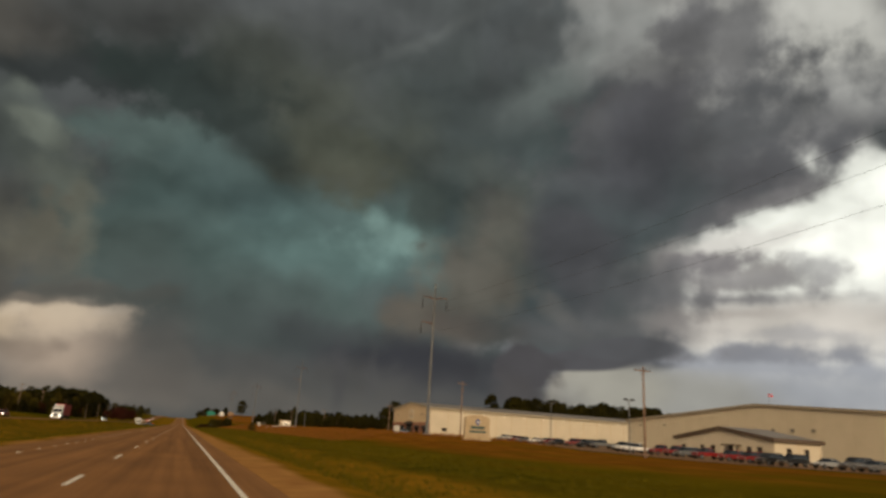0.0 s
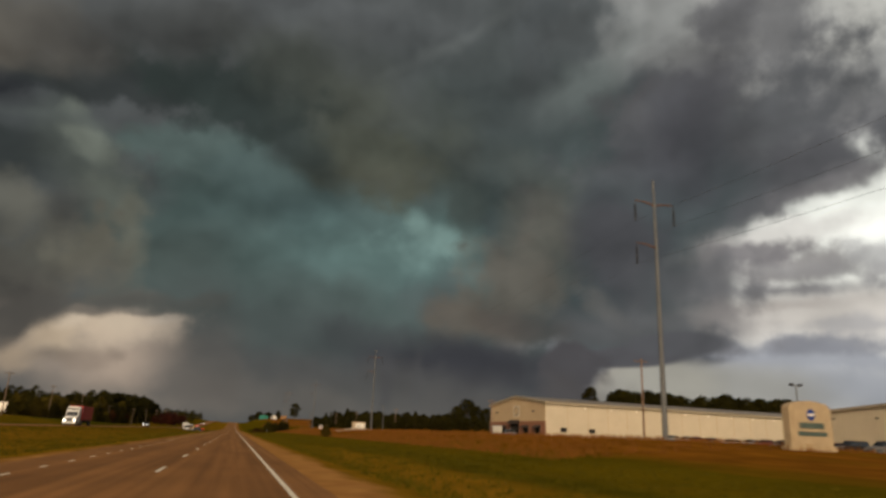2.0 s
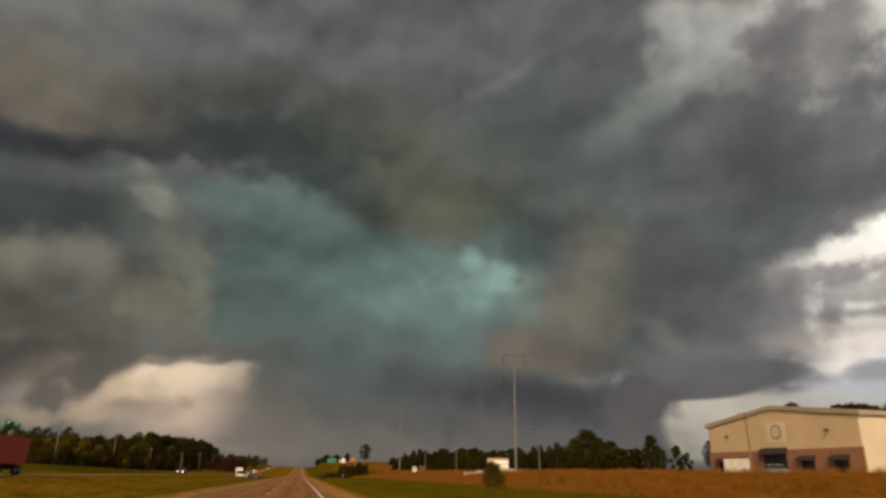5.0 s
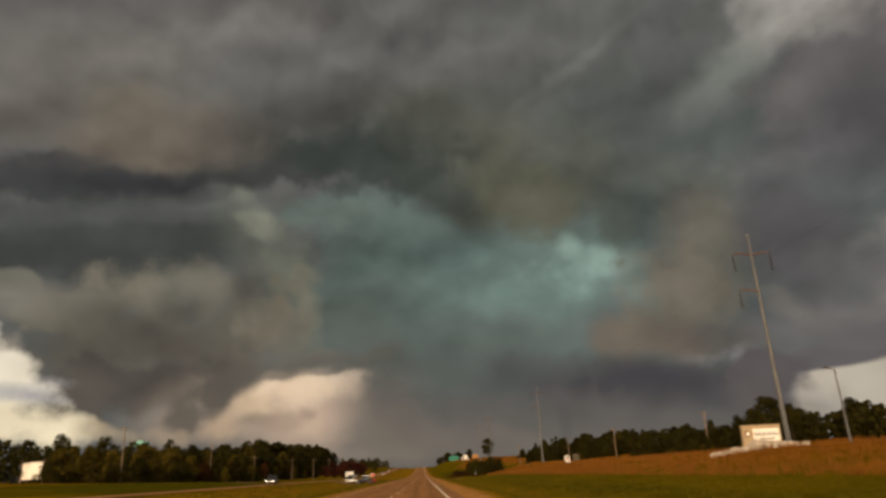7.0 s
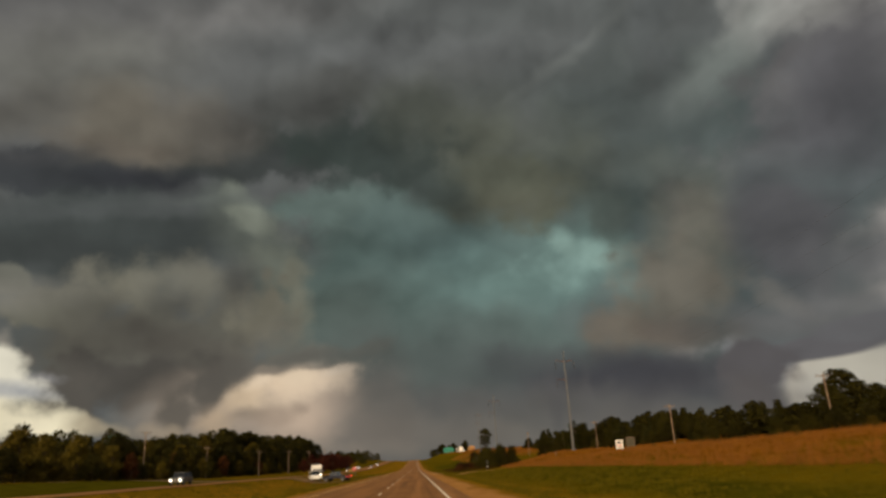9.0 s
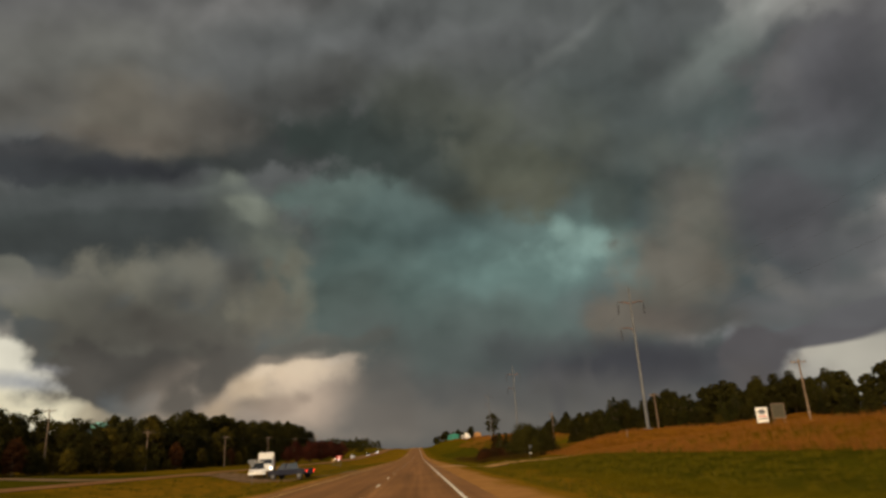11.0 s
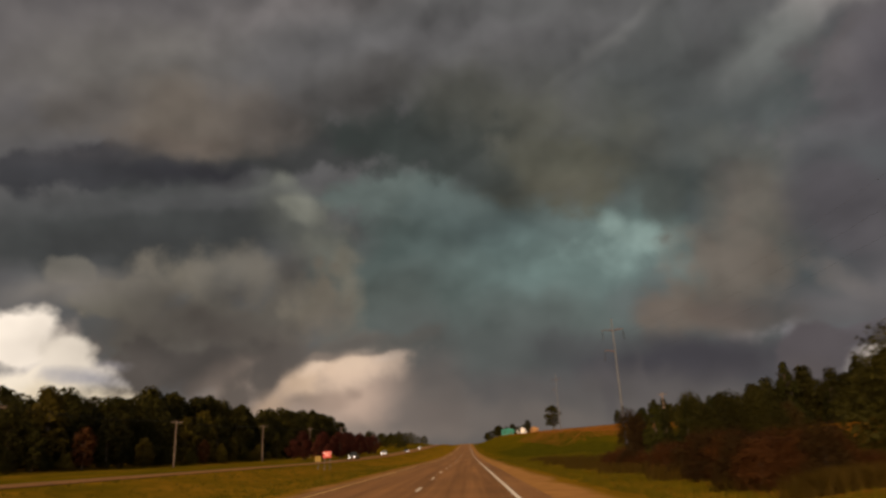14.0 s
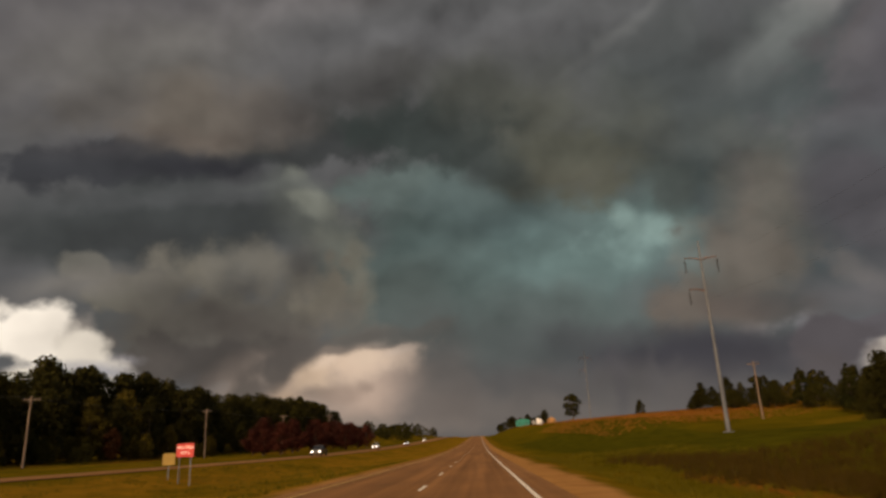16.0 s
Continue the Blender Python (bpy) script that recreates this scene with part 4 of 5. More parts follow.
BROAD = "dark green broadleaf tree in full leaf"
KINDS = {
    "oak_a": tree_kind("tree", 15, 10.5, 0.8, 30, 3600, 0.30, LEAF, 1, label=BROAD),
    "oak_b": tree_kind("tree", 13, 9.5, 0.5, 28, 3400, 0.29, LEAF, 2, label=BROAD),
    "oak_c": tree_kind("tree", 16, 8.5, 1.2, 30, 3400, 0.29, LEAF, 3, label="tall dark green broadleaf tree with an uneven crown"),
    "olive_a": tree_kind("tree", 13, 8.5, 0.6, 26, 3200, 0.28, LEAF_OLIVE, 4, label="olive green broadleaf tree turning with autumn"),
    "olive_b": tree_kind("tree", 9, 7.5, 0.3, 22, 2800, 0.24, LEAF_OLIVE, 5, label="olive green small tree with a loose crown"),
    "cedar_a": tree_kind("cedar", 11, 5.0, 0.2, 36, 3400, 0.20, CEDAR, 6, "cone", "dark pointed cedar, branched to the ground"),
    "cedar_b": tree_kind("cedar", 8, 4.4, 0.1, 30, 3000, 0.18, CEDAR, 7, "cone", "dark pointed cedar, branched to the ground"),
    "red_a": tree_kind("tree", 8, 7.0, 0.3, 22, 2600, 0.22, LEAF_RED, 8, label="small tree with dark red autumn leaves"),
    "rust_a": tree_kind("tree", 9, 6.5, 0.3, 22, 2600, 0.22, LEAF_RUST, 9, label="small tree with rust-brown autumn leaves"),
    "bush_g": tree_kind("bush", 5.0, 6.0, 0.1, 26, 5200, 0.13, LEAF, 10, "bush", "dense dark green bush", "bush"),
    "bush_o": tree_kind("bush", 4.0, 5.0, 0.1, 22, 4400, 0.11, LEAF_OLIVE, 11, "bush", "olive green roadside bush", "bush"),
    "bush_n": tree_kind("bush", 5.0, 6.0, 0.1, 34, 9000, 0.085, LEAF, 13, "bush", "dense dark green bush in the hollow", "bush"),
    "cedar_n": tree_kind("cedar", 7.0, 3.6, 0.1, 40, 8000, 0.085, CEDAR, 14, "cone", "dark pointed cedar in the hollow, branched to the ground"),
    "rust_n": tree_kind("bush", 5.0, 5.0, 0.1, 30, 7000, 0.08, LEAF_BROWN, 15, "bush", "dark brownish bush in the hollow", "bush"),
    "big_n": tree_kind("bush", 5.0, 6.6, 0.1, 46, 15000, 0.085, LEAF, 16, "bush", "large rounded dark green bush by the side road", "bush"),
    "bush_b": tree_kind("bush", 2.6, 4.0, 0.0, 26, 6500, 0.06, LEAF_BROWN, 17, "bush", "dark brown brush with dry leaves", "bush"),
    "bush_r": tree_kind("bush", 2.6, 4.0, 0.0, 26, 6500, 0.06, LEAF_RUST, 12, "bush", "rust-brown brush with dry leaves", "bush"),
}
spot = np.random.default_rng(77)


def plant(kind, x, y, size=1.0, group="", sink=0.0, wide=1.0):
    t = copy_thing(KINDS[kind], Matrix.Translation((x, y, ground_z(x, y) - sink)) @ Matrix.Rotation(spot.uniform(0, 6.28), 4, "Z"))
    t.scale = (size * wide, size * wide, size)
    return tagged(t, group=group)


def wood(x0, x1, y0, y1, count, kinds, lo, hi, group):
    for i in range(count):
        y = y0 + (y1 - y0) * (i + spot.uniform(0.1, 0.9)) / count
        plant(str(spot.choice(kinds)), spot.uniform(x0, x1), y, spot.uniform(lo, hi), group)




def woodland(name, spans, seed, label):
    """Trees too far or too deep in the wood to tell apart: one mesh of leaf clumps. spans: x0, x1, y0, y1, count, height."""
    rng = np.random.default_rng(seed)
    blobs = []
    for x0, x1, y0, y1, count, h in spans:
        for i in range(count):
            x, y = rng.uniform(x0, x1), rng.uniform(y0, y1)
            z, hh = ground_z(x, y), h * rng.uniform(0.72, 1.12)
            wide = hh * rng.uniform(0.5, 0.72)
            for j in range(11):
                t = (j + 0.5) / 11
                reach = wide / 2 * math.sqrt(max(0.05, 1 - (2 * t - 0.8) ** 2)) * 0.8
                ang = j * 2.4 + rng.uniform(-0.6, 0.6)
                blobs.append((np.array((x + reach * math.cos(ang), y + reach * math.sin(ang), z + hh * (0.04 + 0.88 * t))), wide * rng.uniform(0.14, 0.24)))
    me = leaves(name, blobs, 75 * len(blobs), 0.42, LEAF, rng)
    return tagged(new(name, me), label, "woods", kind="stuff")


# the woods beyond the opposite carriageway
W = "woods by the highway"
wood(-90, -82, 425, 470, 9, ["oak_b", "olive_a", "oak_b"], 0.7, 0.9, W)
wood(-90, -82, 470, 515, 10, ["oak_b", "oak_a", "oak_b"], 0.76, 0.94, W)
wood(-90, -82, 515, 560, 10, ["oak_b", "oak_a", "oak_b"], 0.98, 1.16, W)
wood(-90, -82, 560, 800, 46, ["oak_a", "oak_b", "oak_c", "oak_b"], 1.15, 1.4, W)
wood(-83, -76, 500, 800, 44, ["olive_a", "oak_b", "oak_a", "oak_b"], 0.8, 1.15, W)
wood(-83, -74, 430, 520, 14, ["olive_b", "oak_b", "rust_a", "oak_b"], 0.65, 0.9, W)
wood(-88, -76, 340, 430, 20, ["olive_b", "olive_a", "olive_b", "bush_o"], 0.55, 0.8, W)
wood(-75, -68, 420, 780, 48, ["olive_b", "rust_a", "bush_g", "oak_b", "bush_g", "bush_o"], 0.5, 0.85, W)
wood(-80, -71, 340, 500, 34, ["bush_o", "bush_o", "olive_b", "bush_g"], 0.7, 1.15, W)
wood(-80, -72, 500, 780, 36, ["bush_g", "bush_o", "bush_g"], 0.8, 1.2, W)
for i in range(24):
    plant("red_a", -42 - spot.uniform(0, 18), 585 + i * 5.8, spot.uniform(0.7, 1.15), "red autumn trees")
woodland("woodland", [(-110, -88, 430, 500, 24, 11), (-112, -88, 500, 560, 16, 15), (-112, -88, 560, 800, 54, 20), (-160, -115, 430, 700, 44, 18), (-104, -86, 335, 440, 30, 9.5), (-140, -116, 330, 400, 24, 10), (-75, -45, 740, 1000, 30, 9), (-140, -48, 1000, 1400, 46, 11)], 31, "dark green mixed woodland behind the highway")
# the wood along the right-hand bank
B = "wood on the bank"
wood(66, 76, 300, 425, 24, ["oak_b", "cedar_b", "cedar_b", "oak_b", "bush_g"], 0.38, 0.52, B)
wood(66, 76, 425, 450, 5, ["oak_b", "cedar_a", "oak_b"], 0.5, 0.62, B)
wood(66, 76, 450, 545, 24, ["oak_b", "cedar_a", "cedar_a", "cedar_b", "oak_b"], 0.62, 0.85, B)
wood(66, 76, 545, 640, 16, ["oak_b", "cedar_b", "cedar_a", "olive_b"], 0.42, 0.58, B)
wood(63, 70, 320, 450, 24, ["bush_g", "bush_g", "cedar_b"], 0.5, 0.75, B)
wood(63, 70, 450, 640, 30, ["bush_g", "bush_g", "cedar_b"], 0.75, 1.1, B)
wood(66, 74, 480, 540, 14, ["oak_b", "cedar_a", "cedar_a"], 0.72, 0.88, B)
for x, y, s in ((51, 518, 0.6), (54, 524, 0.66), (57, 516, 0.7), (55, 508, 0.6), (60, 522, 0.7)):
    plant("oak_b", x, y, s, B)
for x, y, k in ((60, 507.4, 1.2), (63, 513.4, 1.3), (58, 513, 1.0)):
    plant("cedar_a", x, y, k, B)
for i in range(8):
    plant("bush_g", 50 + spot.uniform(0, 10), 505 + spot.uniform(0, 20), 0.7, B)
for x, y, top, wide in ((130, 454, 21, 1.1), (138, 457, 26, 1.25), (145, 459, 22, 1.0), (152, 461, 21, 1.1), (160, 463, 17, 1.0), (173.6, 460, 24.5, 0.8), (182, 466, 18, 1.0)):
    plant("oak_a", x, y, (top - ground_z(x, y)) / 15.5, B, wide=wide)
wood(100, 148, 275, 320, 18, ["oak_b", "oak_a", "oak_b"], 0.5, 0.7, B)
wood(150, 245, 292, 304, 30, ["oak_b", "oak_a", "oak_b"], 1.2, 1.4, B)
woodland("woodland", [(72, 98, 290, 425, 80, 5.8), (67, 82, 290, 430, 70, 5.0), (67, 82, 430, 560, 50, 6.5), (72, 98, 425, 450, 12, 8), (72, 98, 450, 545, 40, 10), (76, 98, 545, 660, 26, 7), (150, 246, 300, 330, 70, 18.5), (22, 60, 1000, 1300, 18, 9)], 32, "dark green woodland on the bank and behind the works")
# lone trees on the far hill
plant("oak_c", 74, 973, 1.35, "hill trees", wide=1.5)
plant("oak_b", 180, 1197, 1.5, "hill trees", wide=1.0)
plant("oak_b", 92, 715, 0.75, "hill trees")
plant("oak_b", 104, 735, 0.6, "hill trees")
plant("oak_a", 112, 745, 0.6, "hill trees")
wood(22, 60, 1000, 1300, 16, ["oak_b", "cedar_a", "oak_a"], 0.5, 0.8, "far roadside trees")
# bushes and small trees in the hollow by the side road
HOLLOW = "bushes in the hollow"
for kind, x, y, top, wide in (("big_n", 16.4, 404.0, 4.7, 1.0), ("big_n", 19.6, 407.5, 4.3, 0.85), ("rust_n", 21.5, 411.0, 3.6, 0.8), ("bush_n", 16.6, 417.0, 3.5, 0.72), ("rust_n", 19.4, 421.0, 3.2, 0.75),
                              ("bush_n", 22.6, 428.0, 3.4, 0.7), ("cedar_n", 17.1, 442.6, 5.2, 1.05), ("cedar_n", 18.9, 445.0, 4.7, 0.95), ("bush_n", 20.6, 439.0, 3.9, 0.8), ("cedar_n", 22.0, 448.0, 5.6, 1.0),
                              ("bush_n", 24.2, 442.0, 4.8, 0.75), ("cedar_n", 25.8, 452.0, 6.2, 1.0), ("bush_n", 28.0, 446.0, 5.4, 0.75), ("rust_n", 17.6, 454.2, 4.7, 0.62), ("rust_n", 18.8, 456.0, 4.0, 0.7),
                              ("cedar_n", 20.6, 459.0, 5.6, 0.95), ("cedar_n", 23.4, 463.0, 6.2, 0.95), ("bush_n", 26.6, 461.0, 6.2, 0.72), ("cedar_n", 28.4, 465.0, 6.6, 0.95)):
    h = top - ground_z(x, y)
    tall = {"cedar_n": 7.0, "bush_n": 5.0, "rust_n": 5.0, "big_n": 5.0}[kind]
    plant(kind, x, y, h / tall, HOLLOW, 0.1, wide)
for i in range(170):
    y = 401 + 52 * spot.uniform() ** 1.1
    x = 8.8 + 0.09 * (y - 401) + (4 + 11 * smooth(404, 428, y)) * spot.uniform()
    plant("bush_b" if i % 3 == 0 else "bush_r", x, y, spot.uniform(0.35, 0.7), "brush in the hollow", 0.1)
for i in range(10):
    plant("bush_o", 46 + spot.uniform(0, 14), 300 + i * 12 + spot.uniform(0, 8), spot.uniform(0.25, 0.45), "low shrubs on the bank")
plant("bush_o", 19.2, 205, 0.6, "low shrubs on the bank")
for k in KINDS.values():
    for o in list(k.children_recursive) + [k]:
        bpy.data.objects.remove(o)


# ---- the works: a long shed, a tall hall and an office ----
def gable_hall(name, x0, x1, y0, y1, z0, eave, ridge, wall_mat, label, bay, trim=None):
    """A metal hall whose gable faces the road (towards -x), with its ridge along x."""
    trim = trim or TRIM
    b = thing(name, pose(0, 0, 0), label, "industrial building")
    mid = (y0 + y1) / 2
    gable = [(y0, z0), (y1, z0), (y1, eave), (mid, ridge), (y0, eave)]
    part("wall", prism(bmesh.new(), gable, "x", x0, x0 + 0.4), wall_mat, b)
    part("wall", prism(bmesh.new(), gable, "x", x1 - 0.4, x1), wall_mat, b)
    part("wall", boxes((x0 + 0.4, y0, z0, x1 - 0.4, y0 + 0.4, eave)), wall_mat, b)
    part("wall", boxes((x0 + 0.4, y1 - 0.4, z0, x1 - 0.4, y1, eave)), wall_mat, b)
    for a, c in ((y0 - 0.5, mid), (y1 + 0.5, mid)):
        ea = eave - 0.05
        part("roof", prism(bmesh.new(), [(a, ea + 0.1), (c, ridge + 0.1), (c, ridge + 0.45), (a, ea + 0.45)], "x", x0 - 0.4, x1 + 0.4), ROOF, b)
    for a in (y0, y1):
        s = 1 if a > mid else -1
        part("eave_trim", boxes((x0 - 0.45, a + s * 0.5 - 0.08, eave - 0.3, x1 + 0.45, a + s * 0.5 + 0.08, eave + 0.42)), trim, b)
        part("rake_trim", prism(bmesh.new(), [(a + s * 0.5, eave - 0.3), (mid, ridge - 0.2), (mid, ridge + 0.47), (a + s * 0.5, eave + 0.42)], "x", x0 - 0.52, x0 - 0.4), trim, b)
    # wall panels stand a little proud of one another along the flank and the gable
    k = int((x1 - x0) / bay)
    for i in range(k):
        a = x0 + 0.45 + i * (x1 - x0 - 0.9) / k
        w = (x1 - x0 - 0.9) / k - 0.16
        bm = bmesh.new()
        out = [(a, y0 - 0.002), (a, y0 - 0.06)]
        for j in range(1, 12):
            r = a + w * j / 12
            out += [(r - 0.04, y0 - 0.06), (r - 0.025, y0 - 0.09), (r + 0.025, y0 - 0.09), (r + 0.04, y0 - 0.06)]
        prism(bm, out + [(a + w, y0 - 0.06), (a + w, y0 - 0.002)], "z", z0 + 0.1, eave - 0.32)
        part("wall_panel", bm, wall_mat, b)
        part("downpipe", boxes((a + w + 0.03, y0 - 0.13, z0, a + w + 0.13, y0 - 0.04, eave - 0.3)), WALL_TAN if wall_mat is WALL_CREAM else wall_mat, b)
    g = max(6, int((y1 - y0) / bay))
    for i in range(g):
        a = y0 + 0.1 + (y1 - y0 - 0.2) * i / g
        c = y0 + 0.1 + (y1 - y0 - 0.2) * (i + 1) / g - 0.12
        top = lambda y: eave + (ridge - eave) * (1 - abs(y - mid) / (mid - y0)) - 0.35
        out = [(a, z0 + 0.1), (c, z0 + 0.1), (c, top(c)), (a, top(a))]
        part("wall_panel", prism(bmesh.new(), out, "x", x0 - 0.06, x0 - 0.002), wall_mat, b)
    return b


def wall_lamp(x, y, z, parent):
    part("flood_light", boxes((x - 0.9, y - 0.25, z - 0.15, x - 0.45, y + 0.25, z + 0.2)), INSULATOR, parent)
    part("lamp_bracket", rod(bmesh.new(), (x - 0.5, y, z + 0.1), (x, y, z + 0.1), 0.05), STEEL, parent)


def window_unit(b, side, at, a, c, z0, z1):
    """A framed window in the wall x = at (side x) or y = at (side y), from a to c along the wall."""
    f = 0.09
    def bx(u0, w0, u1, w1, d0, d1):
        return (at + d0, u0, w0, at + d1, u1, w1) if side == "x" else (u0, at + d0, w0, u1, at + d1, w1)
    frame_ob = part("window", boxes(bx(a, z0, c, z0 + f, -0.16, -0.05), bx(a, z1 - f, c, z1, -0.16, -0.05), bx(a, z0 + f, a + f, z1 - f, -0.16, -0.05), bx(c - f, z0 + f, c, z1 - f, -0.16, -0.05),
                                    bx((a + c) / 2 - 0.03, z0 + f, (a + c) / 2 + 0.03, z1 - f, -0.14, -0.07)), TRIM, b)
    part("pane", boxes(bx(a + f, z0 + f, c - f, z1 - f, -0.10, -0.07)), GLASS, frame_ob)
    return frame_ob


Z_SHED = 2.45
shed = gable_hall("long_shed", 80, 300, 222.5, 257.0, Z_SHED, 11.5, 13.6, WALL_CREAM, "long cream metal-clad factory shed with a pale eave", 6.4, TRIM_PALE)
shed.matrix_world = Matrix.Translation((80, 222.5, 0)) @ Matrix.Rotation(radians(4.5), 4, "Z") @ Matrix.Translation((-80, -222.5, 0))
# its road front: brick below, tan above, dark openings with awnings
part("front_panel", prism(bmesh.new(), [(222.6, 6.7), (256.9, 6.7), (256.9, 11.3), (239.7, 13.35), (222.6, 11.3)], "x", 79.86, 79.93), WALL_TAN, shed, "tan upper cladding")
part("brick_base", boxes((79.72, 222.45, Z_SHED, 79.935, 257.05, 6.7)), BRICK, shed, "red-brown brick base")
for yc, w, big in ((226.5, 2.6, False), (233.0, 2.6, False), (240.0, 5.2, True), (247.0, 2.6, False), (253.0, 2.6, False)):
    part("door" if big else "window", boxes((79.60, yc - w / 2, Z_SHED, 79.715, yc + w / 2, 6.1 if big else 5.0)), GLASS, shed, "dark glazed opening")
    out = [(78.3, 4.9 if not big else 6.0), (79.7, 4.9 if not big else 6.0), (79.7, 5.7 if not big else 7.1), (79.2, 5.5 if not big else 6.9)]
    part("awning", prism(bmesh.new(), out, "y", yc - w / 2 - 0.3, yc + w / 2 + 0.3), AWNING, shed, "dark brown awning")
emblem = part("emblem", boxes((79.76, 237.2, 8.0, 79.855, 241.2, 11.2)), WALL_CREAM, shed, "pale square panel with a round emblem")
part("ring", rod(bmesh.new(), (79.70, 239.2, 9.6), (79.755, 239.2, 9.6), 1.25, 1.25, 28), STEEL, emblem)
part("disc", rod(bmesh.new(), (79.66, 239.2, 9.6), (79.695, 239.2, 9.6), 1.0, 1.0, 28), WALL_TAN, emblem)
wall_lamp(79.8, 228, 9.3, shed)
wall_lamp(79.8, 251, 9.3, shed)
for a in (84.5, 93.5):
    window_unit(shed, "y", 222.5, a, a + 1.9, 4.0, 5.2)
for i, a in enumerate((101, 113, 128, 140)):
    part("vent", boxes((a, 222.1, 3.0, a + 1.1, 222.44, 3.7)), TRIM, shed, "low dark wall vent")
for i in range(14):
    part("wall_light", boxes((92 + i * 8.6, 222.15, 10.4, 92.5 + i * 8.6, 222.44, 10.75)), PANEL_WHITE, shed, "small white wall light")

Z_HALL = 0.4
hall = gable_hall("tall_hall", 142, 260, 84, 196, Z_HALL, 11.0, 14.8, WALL_GREY, "tall beige metal-clad hall with a low gable", 9, TRIM_PALE)
for yc in (188, 176, 100):
    wall_lamp(141.9, yc, 9.6, hall)
for i in range(4):
    part("vent", boxes((141.6, 122 + i * 6, 8.0, 141.93, 122.9 + i * 6, 8.8)), ROOF, hall, "small grey wall vent")

office = gable_hall("office", 106, 118, 100.5, 128.2, 0.7, 4.8, 6.9, WALL_CREAM, "single-storey tan office with a low brown gable", 5)
for yc in (125.6, 119.8, 116.6, 106.7, 104.0):
    window_unit(office, "x", 106, yc - 0.6, yc + 0.6, 1.6, 3.5)
for xc in (109.5, 114.0):
    window_unit(office, "y", 100.5, xc - 0.6, xc + 0.6, 1.6, 3.5)
part("door", boxes((105.8, 109.6, 0.7, 105.93, 112.0, 3.5)), GLASS, office, "dark glazed entrance door")
part("porch_roof", boxes((104.0, 108.6, 3.5, 105.9, 112.4, 3.75)), TRIM, office)
for yc in (108.8, 112.2):
    part("porch_post", boxes((104.1, yc - 0.12, 0.6, 104.35, yc + 0.12, 3.5)), WALL_CREAM, office)

yard = sheet("yard", steps((72, 140, 4)), steps((40, 215, 7)), SHOULDER, lambda x, y: ground_z(x, y) + 0.06, "asphalt car park before the works", "car park")

# white panel fence by the shed's front
for i in range(3):
    f = thing("fence_panel", pose(75.6, 243.2 + i * 2.5, ground_z(75.6, 245)), "white boarded fence panel", "fence", "white fence")
    for j in range(8):
        part("board", boxes((0, j * 0.3, 0.1, 0.05, j * 0.3 + 0.27, 2.9)), PANEL_WHITE, f)
    part("rail", boxes((0.051, 0, 0.6, 0.12, 2.4, 0.75), (0.051, 0, 2.2, 0.12, 2.4, 2.35)), PANEL_WHITE, f)


def lot_lamp(x, y, top):
    z = ground_z(x, y)
    h = top - z
    p = thing("lot_lamp", pose(x, y, z), "grey steel lot lamp with two flood heads", "street lamp", "lot lamps")
    part("post", rod(bmesh.new(), (0, 0, 0), (0, 0, h), 0.11, 0.08), STEEL, p)
    part("cross_arm", boxes((-0.75, -0.05, h - 0.12, 0.75, 0.05, h)), STEEL, p)
    for s in (-1, 1):
        part("lamp_head", boxes((s * 0.75 - 0.28, -0.25, h - 0.05, s * 0.75 + 0.28, 0.25, h + 0.28), bevel=0.04), INSULATOR, p)
    return p


lot_lamp(75, 131, 10.4)
lot_lamp(75, 103, 10.1)

LX, LY, LH = 43.0, 258.5, 7.4
lamp = thing("street_lamp", pose(LX, LY, ground_z(LX, LY)), "slim grey street lamp with a single flat head", "street lamp")
part("post", rod(bmesh.new(), (0, 0, -0.2), (0, 0, LH), 0.12, 0.07), STEEL, lamp)
part("arm", rod(bmesh.new(), (0, 0, LH - 0.05), (-0.7, 0, LH + 0.15), 0.04), STEEL, lamp)
part("lamp_head", boxes((-1.2, -0.14, LH + 0.1, -0.6, 0.14, LH + 0.24), bevel=0.03), INSULATOR, lamp)

flag = thing("flag_pole", pose(150, 143, 14.5), "thin flag pole with a small red flag on the hall roof", "flag")
part("pole", rod(bmesh.new(), (0, 0, 0), (0, 0, 4.2), 0.06, 0.04, 8), STEEL, flag)
bm = bmesh.new()
for i in range(6):
    box(bm, 0.05 + i * 0.25, -0.03 + 0.1 * math.sin(i), 3.5 - i * 0.05, 0.05 + (i + 1) * 0.25, 0.01 + 0.1 * math.sin(i), 4.1 - i * 0.05)
part("cloth", bm, RED_SIGN, flag)


# ---- signs ----
def lettering(body, size, mat, parent, m, depth=0.02):
    cu = bpy.data.curves.new("lettering", "FONT")
    cu.body, cu.size, cu.extrude = body, size, depth
    cu.align_x, cu.align_y = "CENTER", "CENTER"
    cu.materials.append(mat)
    ob = new("lettering", cu)
    ob.parent = parent
    ob.matrix_local = m
    return ob


# the works' name sign: a pale arched slab facing the traffic
zs = ground_z(42.6, 96.8)
name_sign = thing("monument_sign", pose(42.6, 96.8, zs) @ Matrix.Diagonal((0.86, 1, 1.05, 1)), "pale stone arched company sign with a blue emblem", "sign")
arch = [(-2.35, 0), (2.35, 0), (2.35, 3.0)] + [(2.35 * math.cos(t), 3.0 + 0.55 * math.sin(t)) for t in (math.pi * i / 12 for i in range(1, 12))] + [(-2.35, 3.0)]
part("slab", prism(bmesh.new(), arch, "y", 0, 0.7), STONE, name_sign)
part("plinth", boxes((-2.6, -0.12, -0.3, 2.6, 0.82, 0.3), bevel=0.04), STONE, name_sign)
inner = [(u * 0.86, 0.45 + (v - 0.05) * 0.82) for u, v in arch]
